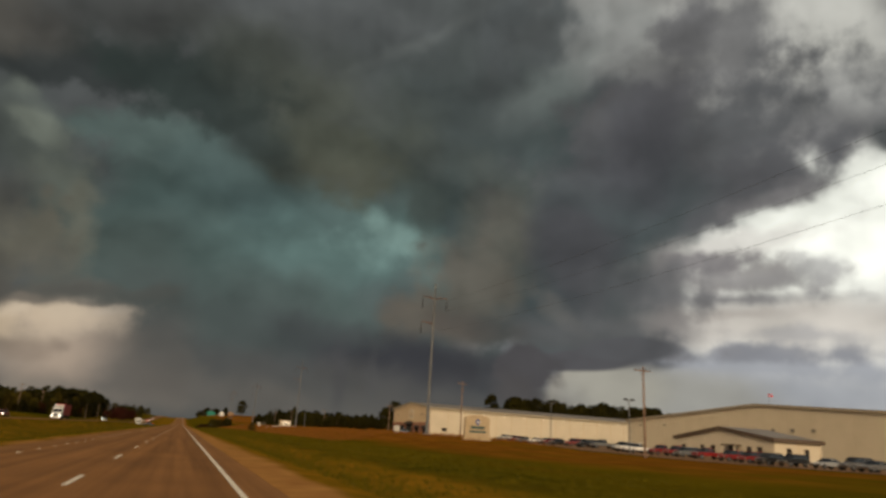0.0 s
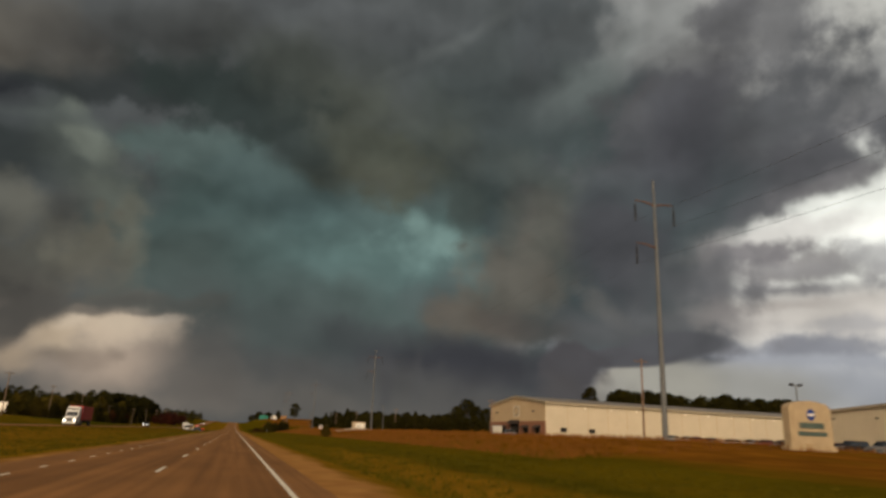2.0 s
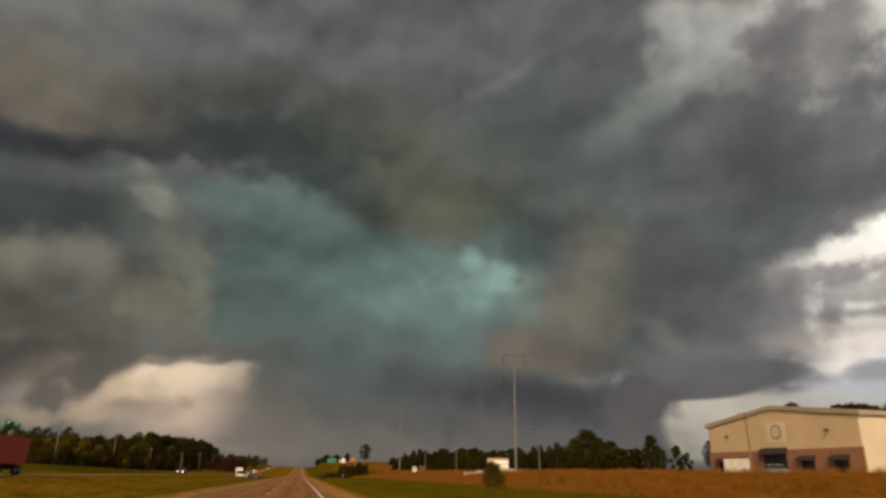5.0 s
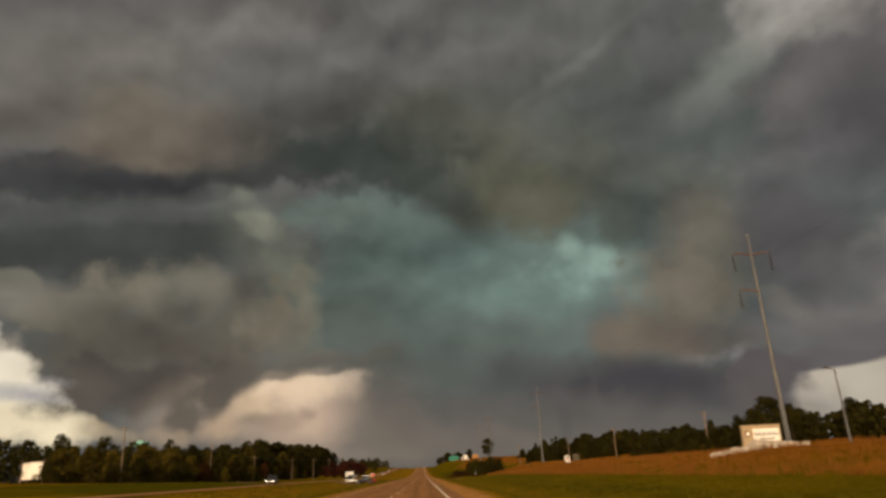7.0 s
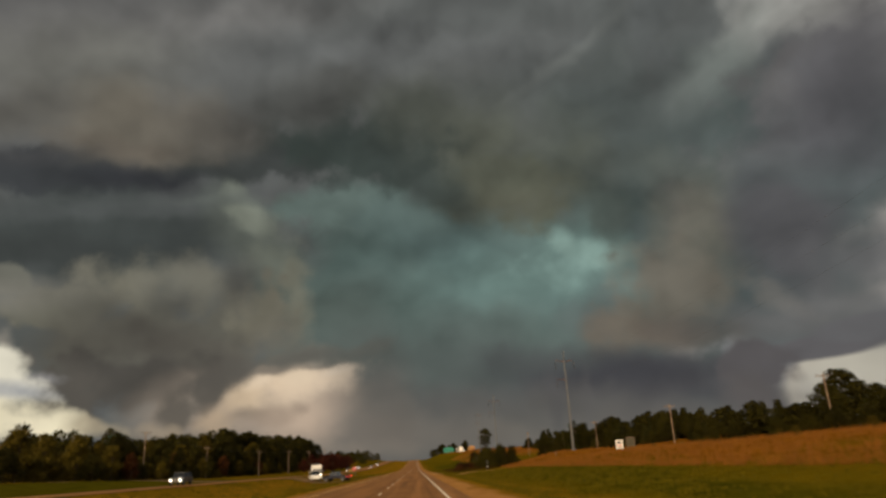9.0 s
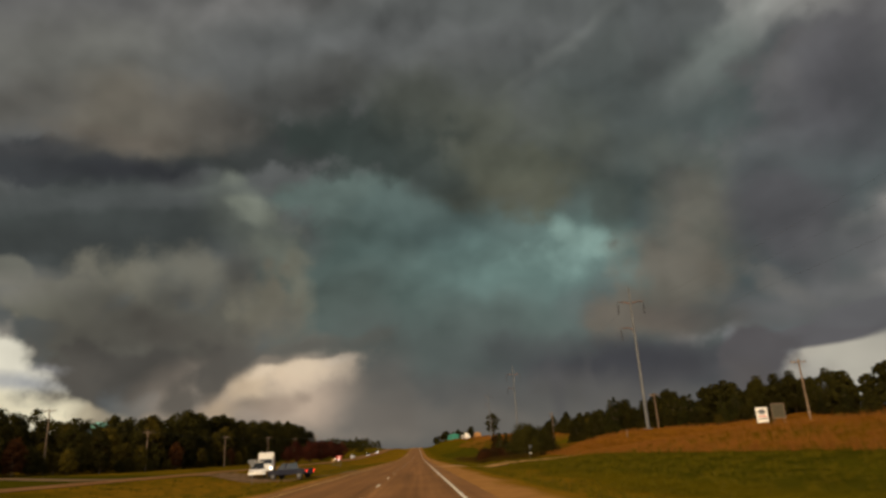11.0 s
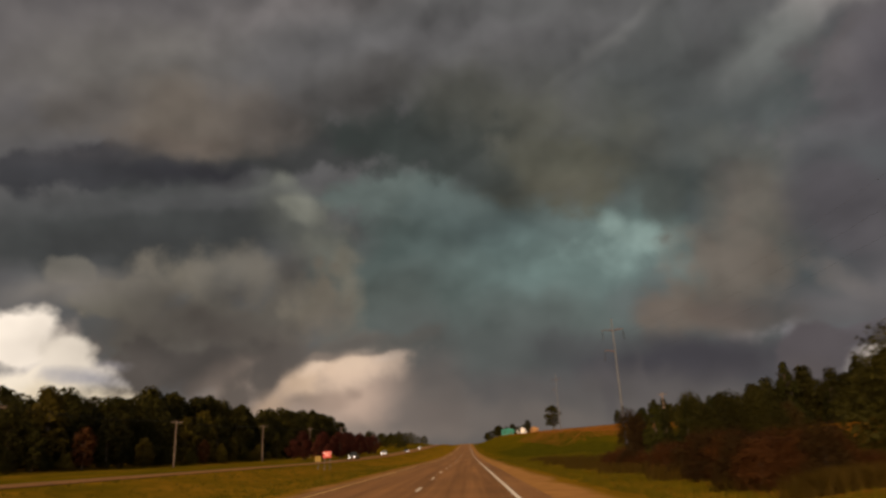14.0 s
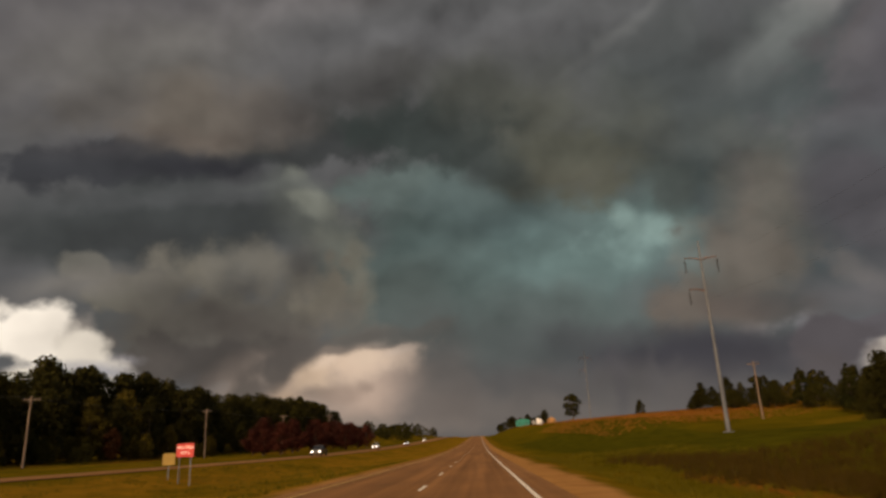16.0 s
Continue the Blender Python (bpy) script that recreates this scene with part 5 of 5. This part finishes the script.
part("face", prism(bmesh.new(), inner, "y", -0.04, -0.004), STONE, name_sign)
part("emblem", rod(bmesh.new(), (0, -0.10, 2.55), (0, -0.045, 2.55), 0.42, 0.42, 24), BLUE, name_sign, "round blue emblem")
part("emblem_bar", boxes((-0.3, -0.13, 2.47, 0.3, -0.105, 2.63)), PANEL_WHITE, name_sign)
part("lettering_bar", boxes((-1.35, -0.08, 1.55, 1.35, -0.045, 1.98)), INK_GREEN, name_sign, "row of dark green-grey lettering")
part("lettering_bar", boxes((-1.6, -0.08, 1.02, 1.6, -0.045, 1.34)), INK_GREEN, name_sign, "row of dark green-grey lettering")

# the town's welcome sign on its heap of rubble
zw = ground_z(36.5, 263.5)
town = thing("welcome_sign", pose(36.6, 263.5, zw, 0, 0, -4), "tan masonry welcome sign with a white panel", "sign")
part("wall", boxes((-2.05, 0, -0.4, 2.05, 0.5, 2.35), bevel=0.03), STONE, town)
part("cap", boxes((-2.12, -0.05, 2.352, 2.12, 0.55, 2.46), bevel=0.02), STONE, town)
part("panel", boxes((-0.95, -0.06, 0.75, 1.85, -0.004, 2.05), bevel=0.01), PANEL_WHITE, town, "white name panel")
part("emblem", rod(bmesh.new(), (-1.5, -0.07, 1.55), (-1.5, -0.004, 1.55), 0.36, 0.36, 24), INK_BROWN, town, "round brown emblem")
part("emblem_disc", rod(bmesh.new(), (-1.5, -0.10, 1.55), (-1.5, -0.075, 1.55), 0.2, 0.2, 20), PANEL_WHITE, town)
lettering("BALDWYN", 0.52, INK, town, pose(0.45, -0.075, 1.45, 90, 0, 0))
part("lettering_bar", boxes((-0.3, -0.085, 0.95, 1.2, -0.065, 1.05)), INK, town)
rocks = np.random.default_rng(5)
rock_meshes = []
for k in range(6):
    bm = bmesh.new()
    bmesh.ops.create_icosphere(bm, subdivisions=1, radius=0.5)
    for v in bm.verts:
        v.co *= rocks.uniform(0.65, 1.15)
        v.co.z *= 0.7
    me = bpy.data.meshes.new("rock")
    bm.to_mesh(me)
    bm.free()
    me.materials.append(ROCK)
    rock_meshes.append(me)
heap = thing("rubble_heap", pose(35.4, 261.4, ground_z(35.4, 261.4)), "low heap of pale broken rubble under the sign", "rocks")
for i in range(150):
    dx = rocks.normal() * 2.5
    dy = rocks.normal() * 0.8
    r = new("rock", rock_meshes[i % 6])
    r.parent = heap
    lift = 0.75 * math.exp(-(dx / 2.2) ** 2 - (dy / 0.9) ** 2)
    r.matrix_local = Matrix.Translation((dx, dy, ground_z(35.4 + dx, 261.4 + dy) - heap.location.z + lift * rocks.uniform(0.2, 1))) @ Euler(rocks.uniform(0, 6, 3)).to_matrix().to_4x4() @ Matrix.Scale(rocks.uniform(0.5, 1.15), 4)

# a land sign on two posts
zl = ground_z(38.3, 373.2)
land = thing("land_sign", pose(38.3, 373.2, zl, 0, 0, 6) @ Matrix.Scale(0.84, 4), "white square land-sale sign on two posts", "sign")
part("board", boxes((-0.82, -0.03, 0.4, 0.82, 0.03, 2.35)), PANEL_WHITE, land)
for s in (-0.7, 0.7):
    part("post", boxes((s - 0.05, 0.035, -0.3, s + 0.05, 0.13, 2.35)), POLE_WOOD, land)
emb = [(0.55 * math.cos(t), 1.78 + 0.32 * math.sin(t)) for t in (2 * math.pi * i / 24 for i in range(24))]
part("emblem", prism(bmesh.new(), emb, "y", -0.05, -0.034), STEEL, land, "grey oval emblem")
part("lettering_bar", boxes((-0.6, -0.05, 1.12, 0.6, -0.034, 1.27)), RED_SIGN, land)
part("lettering_bar", boxes((-0.7, -0.05, 0.8, 0.7, -0.034, 0.92)), INK, land)

# a second, dark board beside it
board = thing("notice_board", pose(40.9, 374.5, ground_z(40.9, 374.5), 0, 0, 4) @ Matrix.Scale(0.84, 4), "weathered dark olive notice board on two wooden posts", "sign")
part("board", boxes((-0.9, -0.03, 0.95, 0.9, 0.03, 2.75), bevel=0.01), AWNING_OLIVE, board)
for s in (-0.75, 0.75):
    part("post", boxes((s - 0.05, 0.035, -0.3, s + 0.05, 0.13, 2.8)), POLE_WOOD, board)
part("frame", boxes((-0.97, -0.05, 2.755, 0.97, 0.03, 2.83), (-0.97, -0.05, 0.87, 0.97, 0.03, 0.945), (-0.97, -0.05, 0.945, -0.905, 0.03, 2.755), (0.905, -0.05, 0.945, 0.97, 0.03, 2.755)), POLE_WOOD, board)

# yield sign in the median crossing
zy = ground_z(-17.3, 372)
yield_sign = thing("yield_sign", pose(-17.3, 372, zy, 0, 0, 0), "pale triangular yield sign seen from behind", "road sign")
part("post", rod(bmesh.new(), (0, 0.04, -0.3), (0, 0.04, 2.55), 0.035), STEEL, yield_sign)
part("plate", prism(bmesh.new(), [(-0.52, 2.5), (0, 1.6), (0.52, 2.5)], "y", -0.02, 0.0), STEEL, yield_sign, "triangular metal plate")
part("lower_plate", boxes((-0.42, -0.02, 1.0, 0.42, 0.0, 1.22)), PANEL_WHITE, yield_sign)

side_sign = copy_thing(yield_sign, pose(15.2, 392.4, ground_z(15.2, 392.4), 0, 0, 45) @ Matrix.Scale(0.72, 4))
tagged(side_sign, "grey metal yield sign by the gravel side road")
stake = thing("marker_post", pose(10.5, 402.7, ground_z(10.5, 402.7)), "short pale wooden marker post in roadside brush", "post")
part("post", rod(bmesh.new(), (0, 0, -0.2), (0, 0, 0.75), 0.06, 0.05, 8), POLE_WOOD, stake)

# red wrong-way sign
zr = ground_z(-20.5, 479.2)
wrong = thing("red_road_sign", pose(-20.5, 479.2, zr), "red rectangular road sign with white lettering on two posts", "road sign")
part("plate", boxes((-0.62, -0.02, 1.85, 0.62, 0.0, 2.75), bevel=0.0), RED_SIGN, wrong)
for s in (-0.4, 0.4):
    part("post", boxes((s - 0.03, 0.005, -0.3, s + 0.03, 0.06, 2.75)), STEEL, wrong)
lettering("WRONG", 0.30, PANEL_WHITE, wrong, pose(0, -0.026, 2.48, 90, 0, 0), 0.004)
lettering("WAY", 0.30, PANEL_WHITE, wrong, pose(0, -0.026, 2.12, 90, 0, 0), 0.004)
back_sign = thing("road_sign", pose(-22.0, 480, ground_z(-22, 480)), "dull yellow road sign plate on a post", "road sign")
part("plate", boxes((-0.45, -0.02, 1.0, 0.45, 0.0, 1.8)), SIGN_YELLOW, back_sign)
part("post", boxes((-0.03, 0.005, -0.3, 0.03, 0.06, 1.8)), STEEL, back_sign)


# ---- houses far off ----
def house(name, x, y, w, d, h, roof_h, wall_mat, roof_mat, label, turn=0.0):
    z = ground_z(x, y)
    b = thing(name, pose(x, y, z, 0, 0, turn), label, "house")
    gable = [(-w / 2, -0.5), (w / 2, -0.5), (w / 2, h), (0, h + roof_h), (-w / 2, h)]
    part("wall", prism(bmesh.new(), gable, "y", -d / 2, d / 2), wall_mat, b)
    for s in (-1, 1):
        part("roof", prism(bmesh.new(), [(s * (w / 2 + 0.5), h - 0.15), (0, h + roof_h + 0.05), (0, h + roof_h + 0.3), (s * (w / 2 + 0.5), h + 0.12)], "y", -d / 2 - 0.4, d / 2 + 0.4), roof_mat, b)
    for dx in (-w / 4, w / 4):
        win = part("window", boxes((dx - 0.5, -d / 2 - 0.06, 1.0, dx + 0.5, -d / 2 - 0.004, 2.3)), TRIM, b)
        part("pane", boxes((dx - 0.42, -d / 2 - 0.08, 1.08, dx + 0.42, -d / 2 - 0.062, 2.22)), GLASS, win)
    return b


# a blank billboard at the wood's edge
BX, BY = -83.4, 342.5
billboard = thing("billboard", pose(BX, BY, ground_z(BX, BY), 0, 0, -14), "blank white roadside billboard before the woods", "billboard")
ZB = 3.9 - ground_z(BX, BY)
part("board", boxes((-2.5, -0.08, ZB, 2.5, 0.08, ZB + 3.5), bevel=0.03), PANEL_WHITE, billboard)
for z in (ZB - 0.13, ZB + 3.505):
    part("frame_rail", boxes((-2.62, -0.12, z, 2.62, 0.12, z + 0.12)), POLE_RED, billboard)
for s in (-2.75, 2.75):
    part("post", boxes((s - 0.13, -0.14, -0.5, s + 0.13, 0.14, ZB + 4.1), bevel=0.02), POLE_RED, billboard, "reddish wooden post")
for s in (-1.4, 0, 1.4):
    part("brace", rod(bmesh.new(), (s, 1.6, 0.0), (s, 0.1, ZB + 2.6), 0.06), POLE_WOOD, billboard)

# the town's water tower, far behind the woods
tower = thing("water_tower", pose(-373, 1121, ground_z(-373, 1121)), "pale teal water tower bowl on slim legs", "water tower")
zb, zt = 60.0 - tower.location.z, 49.0 - tower.location.z
bowl = bmesh.new()
bmesh.ops.create_uvsphere(bowl, u_segments=28, v_segments=14, radius=1.0)
for v in bowl.verts:
    v.co = Vector((v.co.x * 10.5, v.co.y * 10.5, zt + 5.5 + v.co.z * (5.5 if v.co.z > 0 else 4.5)))
part("bowl", bowl, TEAL_PAINT, tower)
part("riser", rod(bmesh.new(), (0, 0, -0.5), (0, 0, zt + 1.5), 1.1, 0.9, 14), TEAL_PAINT, tower)
for k in range(6):
    a = k * math.pi / 3
    part("leg", rod(bmesh.new(), (12.0 * math.cos(a), 12.0 * math.sin(a), -0.5), (9.6 * math.cos(a), 9.6 * math.sin(a), zt + 4.5), 0.4, 0.35, 8), TEAL_PAINT, tower)
part("balcony", rod(bmesh.new(), (0, 0, zt + 4.9), (0, 0, zt + 5.3), 11.2, 11.2, 28), TEAL_PAINT, tower)

house("roadside_store", 37, 1010, 11.0, 8.0, 4.0, 1.2, GREEN_SIGN, GREEN_SIGN, "roadside store with a teal green fascia", 0)
house("white_house", 52, 1040, 9.0, 9.0, 3.5, 2.0, PANEL_WHITE, ROOF, "small white house on the hill", 0)
house("orange_house", 66, 1060, 8.0, 8.0, 3.2, 1.8, DIRT, ROOF, "small orange-brown house on the hill", 0)


# ---- vehicles ----
def wheel(parent, x, y, r, wide):
    t = part("tyre", rod(bmesh.new(), (x - wide / 2, y, r), (x + wide / 2, y, r), r, r, 18), TYRE, parent)
    s = 1 if x > 0 else -1
    part("rim", rod(bmesh.new(), (x + s * wide / 2, y, r), (x + s * (wide / 2 + 0.02), y, r), r * 0.62, r * 0.55, 14), RIM, t)


def car(style, paint, m, label, group="", lit="", name="car"):
    """A vehicle that looks along its own -y. lit: front, rear or none."""
    dims = {
        "sedan": (4.6, 1.78, 0.34, [(-2.3, 0.35), (-2.25, 0.68), (-1.1, 0.92), (1.45, 0.95), (2.25, 0.88), (2.3, 0.4)], [(-1.15, 0.9), (-0.45, 1.40), (0.75, 1.42), (1.6, 0.93)]),
        "suv": (4.7, 1.86, 0.37, [(-2.35, 0.42), (-2.3, 0.92), (-1.25, 1.08), (2.25, 1.1), (2.35, 0.5)], [(-1.3, 1.06), (-0.65, 1.72), (1.95, 1.74), (2.25, 1.08)]),
        "pickup": (5.6, 1.95, 0.40, [(-2.8, 0.5), (-2.75, 1.02), (-1.4, 1.16), (0.55, 1.16), (0.56, 1.12), (2.75, 1.12), (2.8, 0.55)], [(-1.45, 1.14), (-0.8, 1.82), (0.35, 1.84), (0.6, 1.14)]),
        "van": (4.9, 1.95, 0.36, [(-2.45, 0.38), (-2.4, 0.85), (-1.7, 1.08), (2.4, 1.1), (2.45, 0.42)], [(-1.75, 1.05), (-0.75, 1.86), (2.1, 1.9), (2.4, 1.08)]),
    }
    length, width, r, body, cabin = dims[style]
    c = thing(name, m, label, {"pickup": "pickup truck", "van": "van"}.get(style, "car"), group)
    hw = width / 2
    bm = bmesh.new()
    prism(bm, body, "x", -hw, hw)
    bmesh.ops.bevel(bm, geom=[e for e in bm.edges], offset=0.07, segments=2, affect="EDGES")
    part("body", bm, PAINTS[paint], c)
    bm = bmesh.new()
    prism(bm, cabin, "x", -hw + 0.12, hw - 0.12)
    top = max(v for u, v in cabin) - 0.1
    for v in bm.verts:
        if v.co.z > top:
            v.co.x *= 0.86
    part("cabin_glass", bm, GLASS, c, "dark glazed cabin")
    bm = bmesh.new()
    us = [u for u, v in cabin if v > top]
    box(bm, -hw * 0.80, min(us) + 0.05, top + 0.07, hw * 0.80, max(us) - 0.02, top + 0.15, bevel=0.03)
    part("roof", bm, PAINTS[paint], c)
    for s in (-1, 1):
        bm = bmesh.new()
        mid = (min(us) + max(us)) / 2
        box(bm, s * (hw - 0.17) - 0.03, mid - 0.06, cabin[0][1], s * (hw - 0.17) + 0.03, mid + 0.06, top + 0.08)
        part("pillar", bm, PAINTS[paint], c)
    if style == "pickup":
        part("bed", boxes((-hw + 0.12, 0.72, 1.121, hw - 0.12, 2.66, 1.14)), TYRE, c, "dark load bed")
    for yw in (-length / 2 + 0.85, length / 2 - 0.95):
        for s in (-1, 1):
            wheel(c, s * (hw - 0.1), yw, r, 0.24)
    for s in (-1, 1):
        y0 = -length / 2
        part("headlight", boxes((s * (hw - 0.28) - 0.17, y0 - 0.03, 0.62, s * (hw - 0.28) + 0.17, y0 + 0.1, 0.80), bevel=0.02), HEADLIGHT if lit == "front" else LAMP_OFF, c)
        part("tail_light", boxes((s * (hw - 0.2) - 0.1, -y0 - 0.1, 0.72, s * (hw - 0.2) + 0.1, -y0 + 0.03, 1.0), bevel=0.02), TAILLIGHT if lit == "rear" else RED_SIGN, c)
    part("bumper", boxes((-hw + 0.03, -length / 2 - 0.08, 0.38, hw - 0.03, -length / 2 + 0.1, 0.56), bevel=0.03), TRIM if style != "van" else PAINTS[paint], c)
    return c


def box_truck(m, label):
    c = thing("box_truck", m, label, "truck")
    part("cargo_box", boxes((-1.05, -0.9, 0.95, 1.05, 3.8, 2.95), bevel=0.04), PAINTS["white"], c, "white cargo box")
    bm = prism(bmesh.new(), [(-3.1, 0.5), (-3.05, 1.25), (-2.5, 1.4), (-2.05, 2.1), (-1.0, 2.15), (-1.0, 0.5)], "x", -0.95, 0.95)
    bmesh.ops.bevel(bm, geom=list(bm.edges), offset=0.06, segments=2, affect="EDGES")
    part("cab", bm, PAINTS["white"], c)
    part("windscreen", prism(bmesh.new(), [(-2.54, 1.42), (-2.12, 2.05), (-2.06, 2.0), (-2.48, 1.36)], "x", -0.85, 0.85), GLASS, c)
    part("side_panel", boxes((1.054, -0.7, 1.1, 1.065, 3.65, 2.85)), PICTURE_GROUND, c, "straw-yellow printed side panel")
    for yc, zc, r in ((1.1, 1.75, 0.62), (2.1, 1.62, 0.45), (2.75, 1.5, 0.3)):
        part("picture", rod(bmesh.new(), (1.066, yc, zc), (1.074, yc, zc), r, r, 24), PICTURE, c, "round faded pink picture")
    part("chassis", boxes((-0.5, -2.6, 0.5, 0.5, 3.7, 0.94)), TYRE, c)
    for yw in (-2.3, 3.0):
        for s in (-1, 1):
            wheel(c, s * 0.95, yw, 0.46, 0.3)
    for s in (-1, 1):
        part("headlight", boxes((s * 0.75 - 0.15, -3.13, 0.75, s * 0.75 + 0.15, -3.0, 0.95)), HEADLIGHT, c)
    return c


def semi_truck(m, label):
    c = thing("semi_truck", m, label, "truck")
    bm = prism(bmesh.new(), [(-4.6, 0.6), (-4.5, 1.5), (-2.9, 1.75), (-2.5, 2.7), (-1.6, 3.7), (-0.2, 3.8), (-0.2, 0.6)], "x", -1.15, 1.15)
    bmesh.ops.bevel(bm, geom=list(bm.edges), offset=0.09, segments=2, affect="EDGES")
    part("cab", bm, PAINTS["white"], c, "white sleeper cab")
    part("windscreen", prism(bmesh.new(), [(-2.93, 1.85), (-2.53, 2.7), (-2.48, 2.65), (-2.88, 1.8)], "x", -1.0, 1.0), GLASS, c)
    part("visor", boxes((-1.0, -2.15, 3.0, 1.0, -2.05, 3.35)), GLASS, c)
    part("trailer", boxes((-1.25, 0.5, 1.1, 1.25, 11.0, 3.95), bevel=0.04), PAINTS["bright_red"], c, "red box trailer")
    part("chassis", boxes((-0.5, -4.2, 0.55, 0.5, 10.8, 1.08)), TYRE, c)
    part("grille", boxes((-0.6, -4.64, 0.75, 0.6, -4.55, 1.45)), STEEL, c)
    part("bumper", boxes((-1.2, -4.8, 0.35, 1.2, -4.5, 0.7), bevel=0.05), PAINTS["white"], c)
    for yw in (-3.6, 0.2, 1.4, 8.8, 10.0):
        for s in (-1, 1):
            wheel(c, s * 1.0, yw, 0.5, 0.32)
    for s in (-1, 1):
        part("headlight", boxes((s * 0.9 - 0.16, -4.68, 0.85, s * 0.9 + 0.16, -4.5, 1.12)), HEADLIGHT, c)
    return c


def on_far(y, x=-31.0, turn=0.0):
    return pose(x, y, road_z(y) + 0.67, 0, 0, turn)


semi_truck(on_far(211, -31.5), "white semi truck with a red trailer, headlights on")
car("sedan", "red", on_far(158, -33.5), "red car with headlights on", lit="front")
car("suv", "black", on_far(345, -33), "dark car with headlights on", lit="front")
car("pickup", "black", on_far(560, -30), "dark pickup with headlights on", lit="front", name="pickup")
car("suv", "white", on_far(650, -33), "white car with headlights on", lit="front")
car("sedan", "dark_blue", on_far(710, -29.5), "dark blue car with headlights on", lit="front")
car("suv", "white", on_far(820, -31), "white car with headlights on", lit="front")
# waiting in the median crossing
def in_median(x, y, turn):
    return pose(x, y, ground_z(x, y) + 0.06, 0, 0, turn)


car("pickup", "dark_blue", in_median(-15.7, 385.2, -115), "dark blue pickup waiting in the median, tail lights on", lit="rear", name="pickup")
car("van", "white", in_median(-20.8, 389.6, 14), "white minivan waiting in the median crossing", name="van")
box_truck(in_median(-21.7, 399.0, 10), "white box truck waiting in the median crossing")

# the works' car park
row = ["silver", "white", "red", "grey", "white", "silver", "red", "black", "red", "red", "black", "grey", "silver", "white", "white", "red", "red", "grey", "red", "red", "red", "black", "black", "silver", "grey", "grey"]
styles = ["sedan", "suv", "pickup", "sedan", "sedan", "suv", "pickup", "suv", "sedan"]
said = {"silver": "silver", "white": "white", "red": "dark red", "grey": "grey", "black": "black"}
yy = 176.0
for i, paint in enumerate(row):
    st = styles[(i * 4 + i // 3) % len(styles)]
    x = 86 + 1.2 * math.sin(i * 1.7)
    car(st, paint, pose(x, yy, ground_z(x, yy) + 0.07, 0, 0, -90 + 6 * math.sin(i)), said[paint] + {"pickup": " pickup", "suv": " sport utility car", "sedan": " saloon car"}[st] + " parked in the car park", "parked cars", name="pickup" if st == "pickup" else "car")
    yy -= 3.6 + 0.9 * (i % 3)
car("suv", "light_blue", pose(75.0, 235.5, ground_z(75, 235.5) + 0.05, 0, 0, 0), "light blue car parked by the shed", name="car")


# ---- tall dry grass along the verge and on the bank ----
def tufts(name, places, tall, mat, label, seed):
    rng = np.random.default_rng(seed)
    n = len(places)
    base = np.array([(x, y, ground_z(x, y) - 0.02) for x, y in places])
    k = 7
    p = np.repeat(base, k, 0)
    p[:, :2] += rng.normal(size=(n * k, 2)) * 0.16
    ang = rng.uniform(0, 6.28, n * k)
    side = np.stack([np.cos(ang), np.sin(ang), 0 * ang], 1)
    h = tall * rng.uniform(0.5, 1.2, n * k)
    lean = rng.normal(size=(n * k, 2)) * 0.25 * h[:, None]
    w = 0.018 + 0.02 * rng.uniform(size=(n * k, 1))
    tip = p + np.column_stack([lean, h])
    v = np.stack([p - side * w, p + side * w, tip], 1).reshape(-1, 3)
    me = bpy.data.meshes.new(name)
    me.from_pydata(v.tolist(), [], np.arange(n * k * 3).reshape(-1, 3).tolist())
    me.materials.append(mat)
    return tagged(new(name, me), label, "grass", kind="stuff")


STRAW = leaf_material("dry_grass_blades", (0.25, 0.100, 0.017), (0.165, 0.068, 0.012))
BLADE = leaf_material("green_grass_blades", (0.115, 0.085, 0.004), (0.07, 0.058, 0.003))
WEED = leaf_material("dark_weeds", (0.062, 0.036, 0.005), (0.034, 0.022, 0.003))
g = np.random.default_rng(21)
tufts("dry_grass", [(20 + 42 * a * a, 95 + 330 * b) for a, b in g.uniform(size=(9000, 2))], 0.55, STRAW, "tall dry orange-brown grass on the bank", 22)
tufts("dry_grass", [(24 + 40 * a, 560 + 160 * b) for a, b in g.uniform(size=(3000, 2))], 0.6, STRAW, "tall dry orange-brown grass on the far rise", 23)
tufts("green_grass", [(5.2 + 16 * a ** 1.5, 10 + 500 * b) for a, b in g.uniform(size=(14000, 2))], 0.22, BLADE, "short green roadside grass", 24)
tufts("green_grass", [(-8.6 - 16 * a, 20 + 500 * b) for a, b in g.uniform(size=(9000, 2))], 0.22, BLADE, "short green grass in the median", 25)
tufts("weeds", [(8.6 + 1.5 * abs(math.sin(b * 19)) + (6 + 20 * b) * a, 399 + 85 * b ** 1.6) for a, b in g.uniform(size=(9000, 2))], 0.62, WEED, "rough dark olive-brown weeds in the hollow", 26)
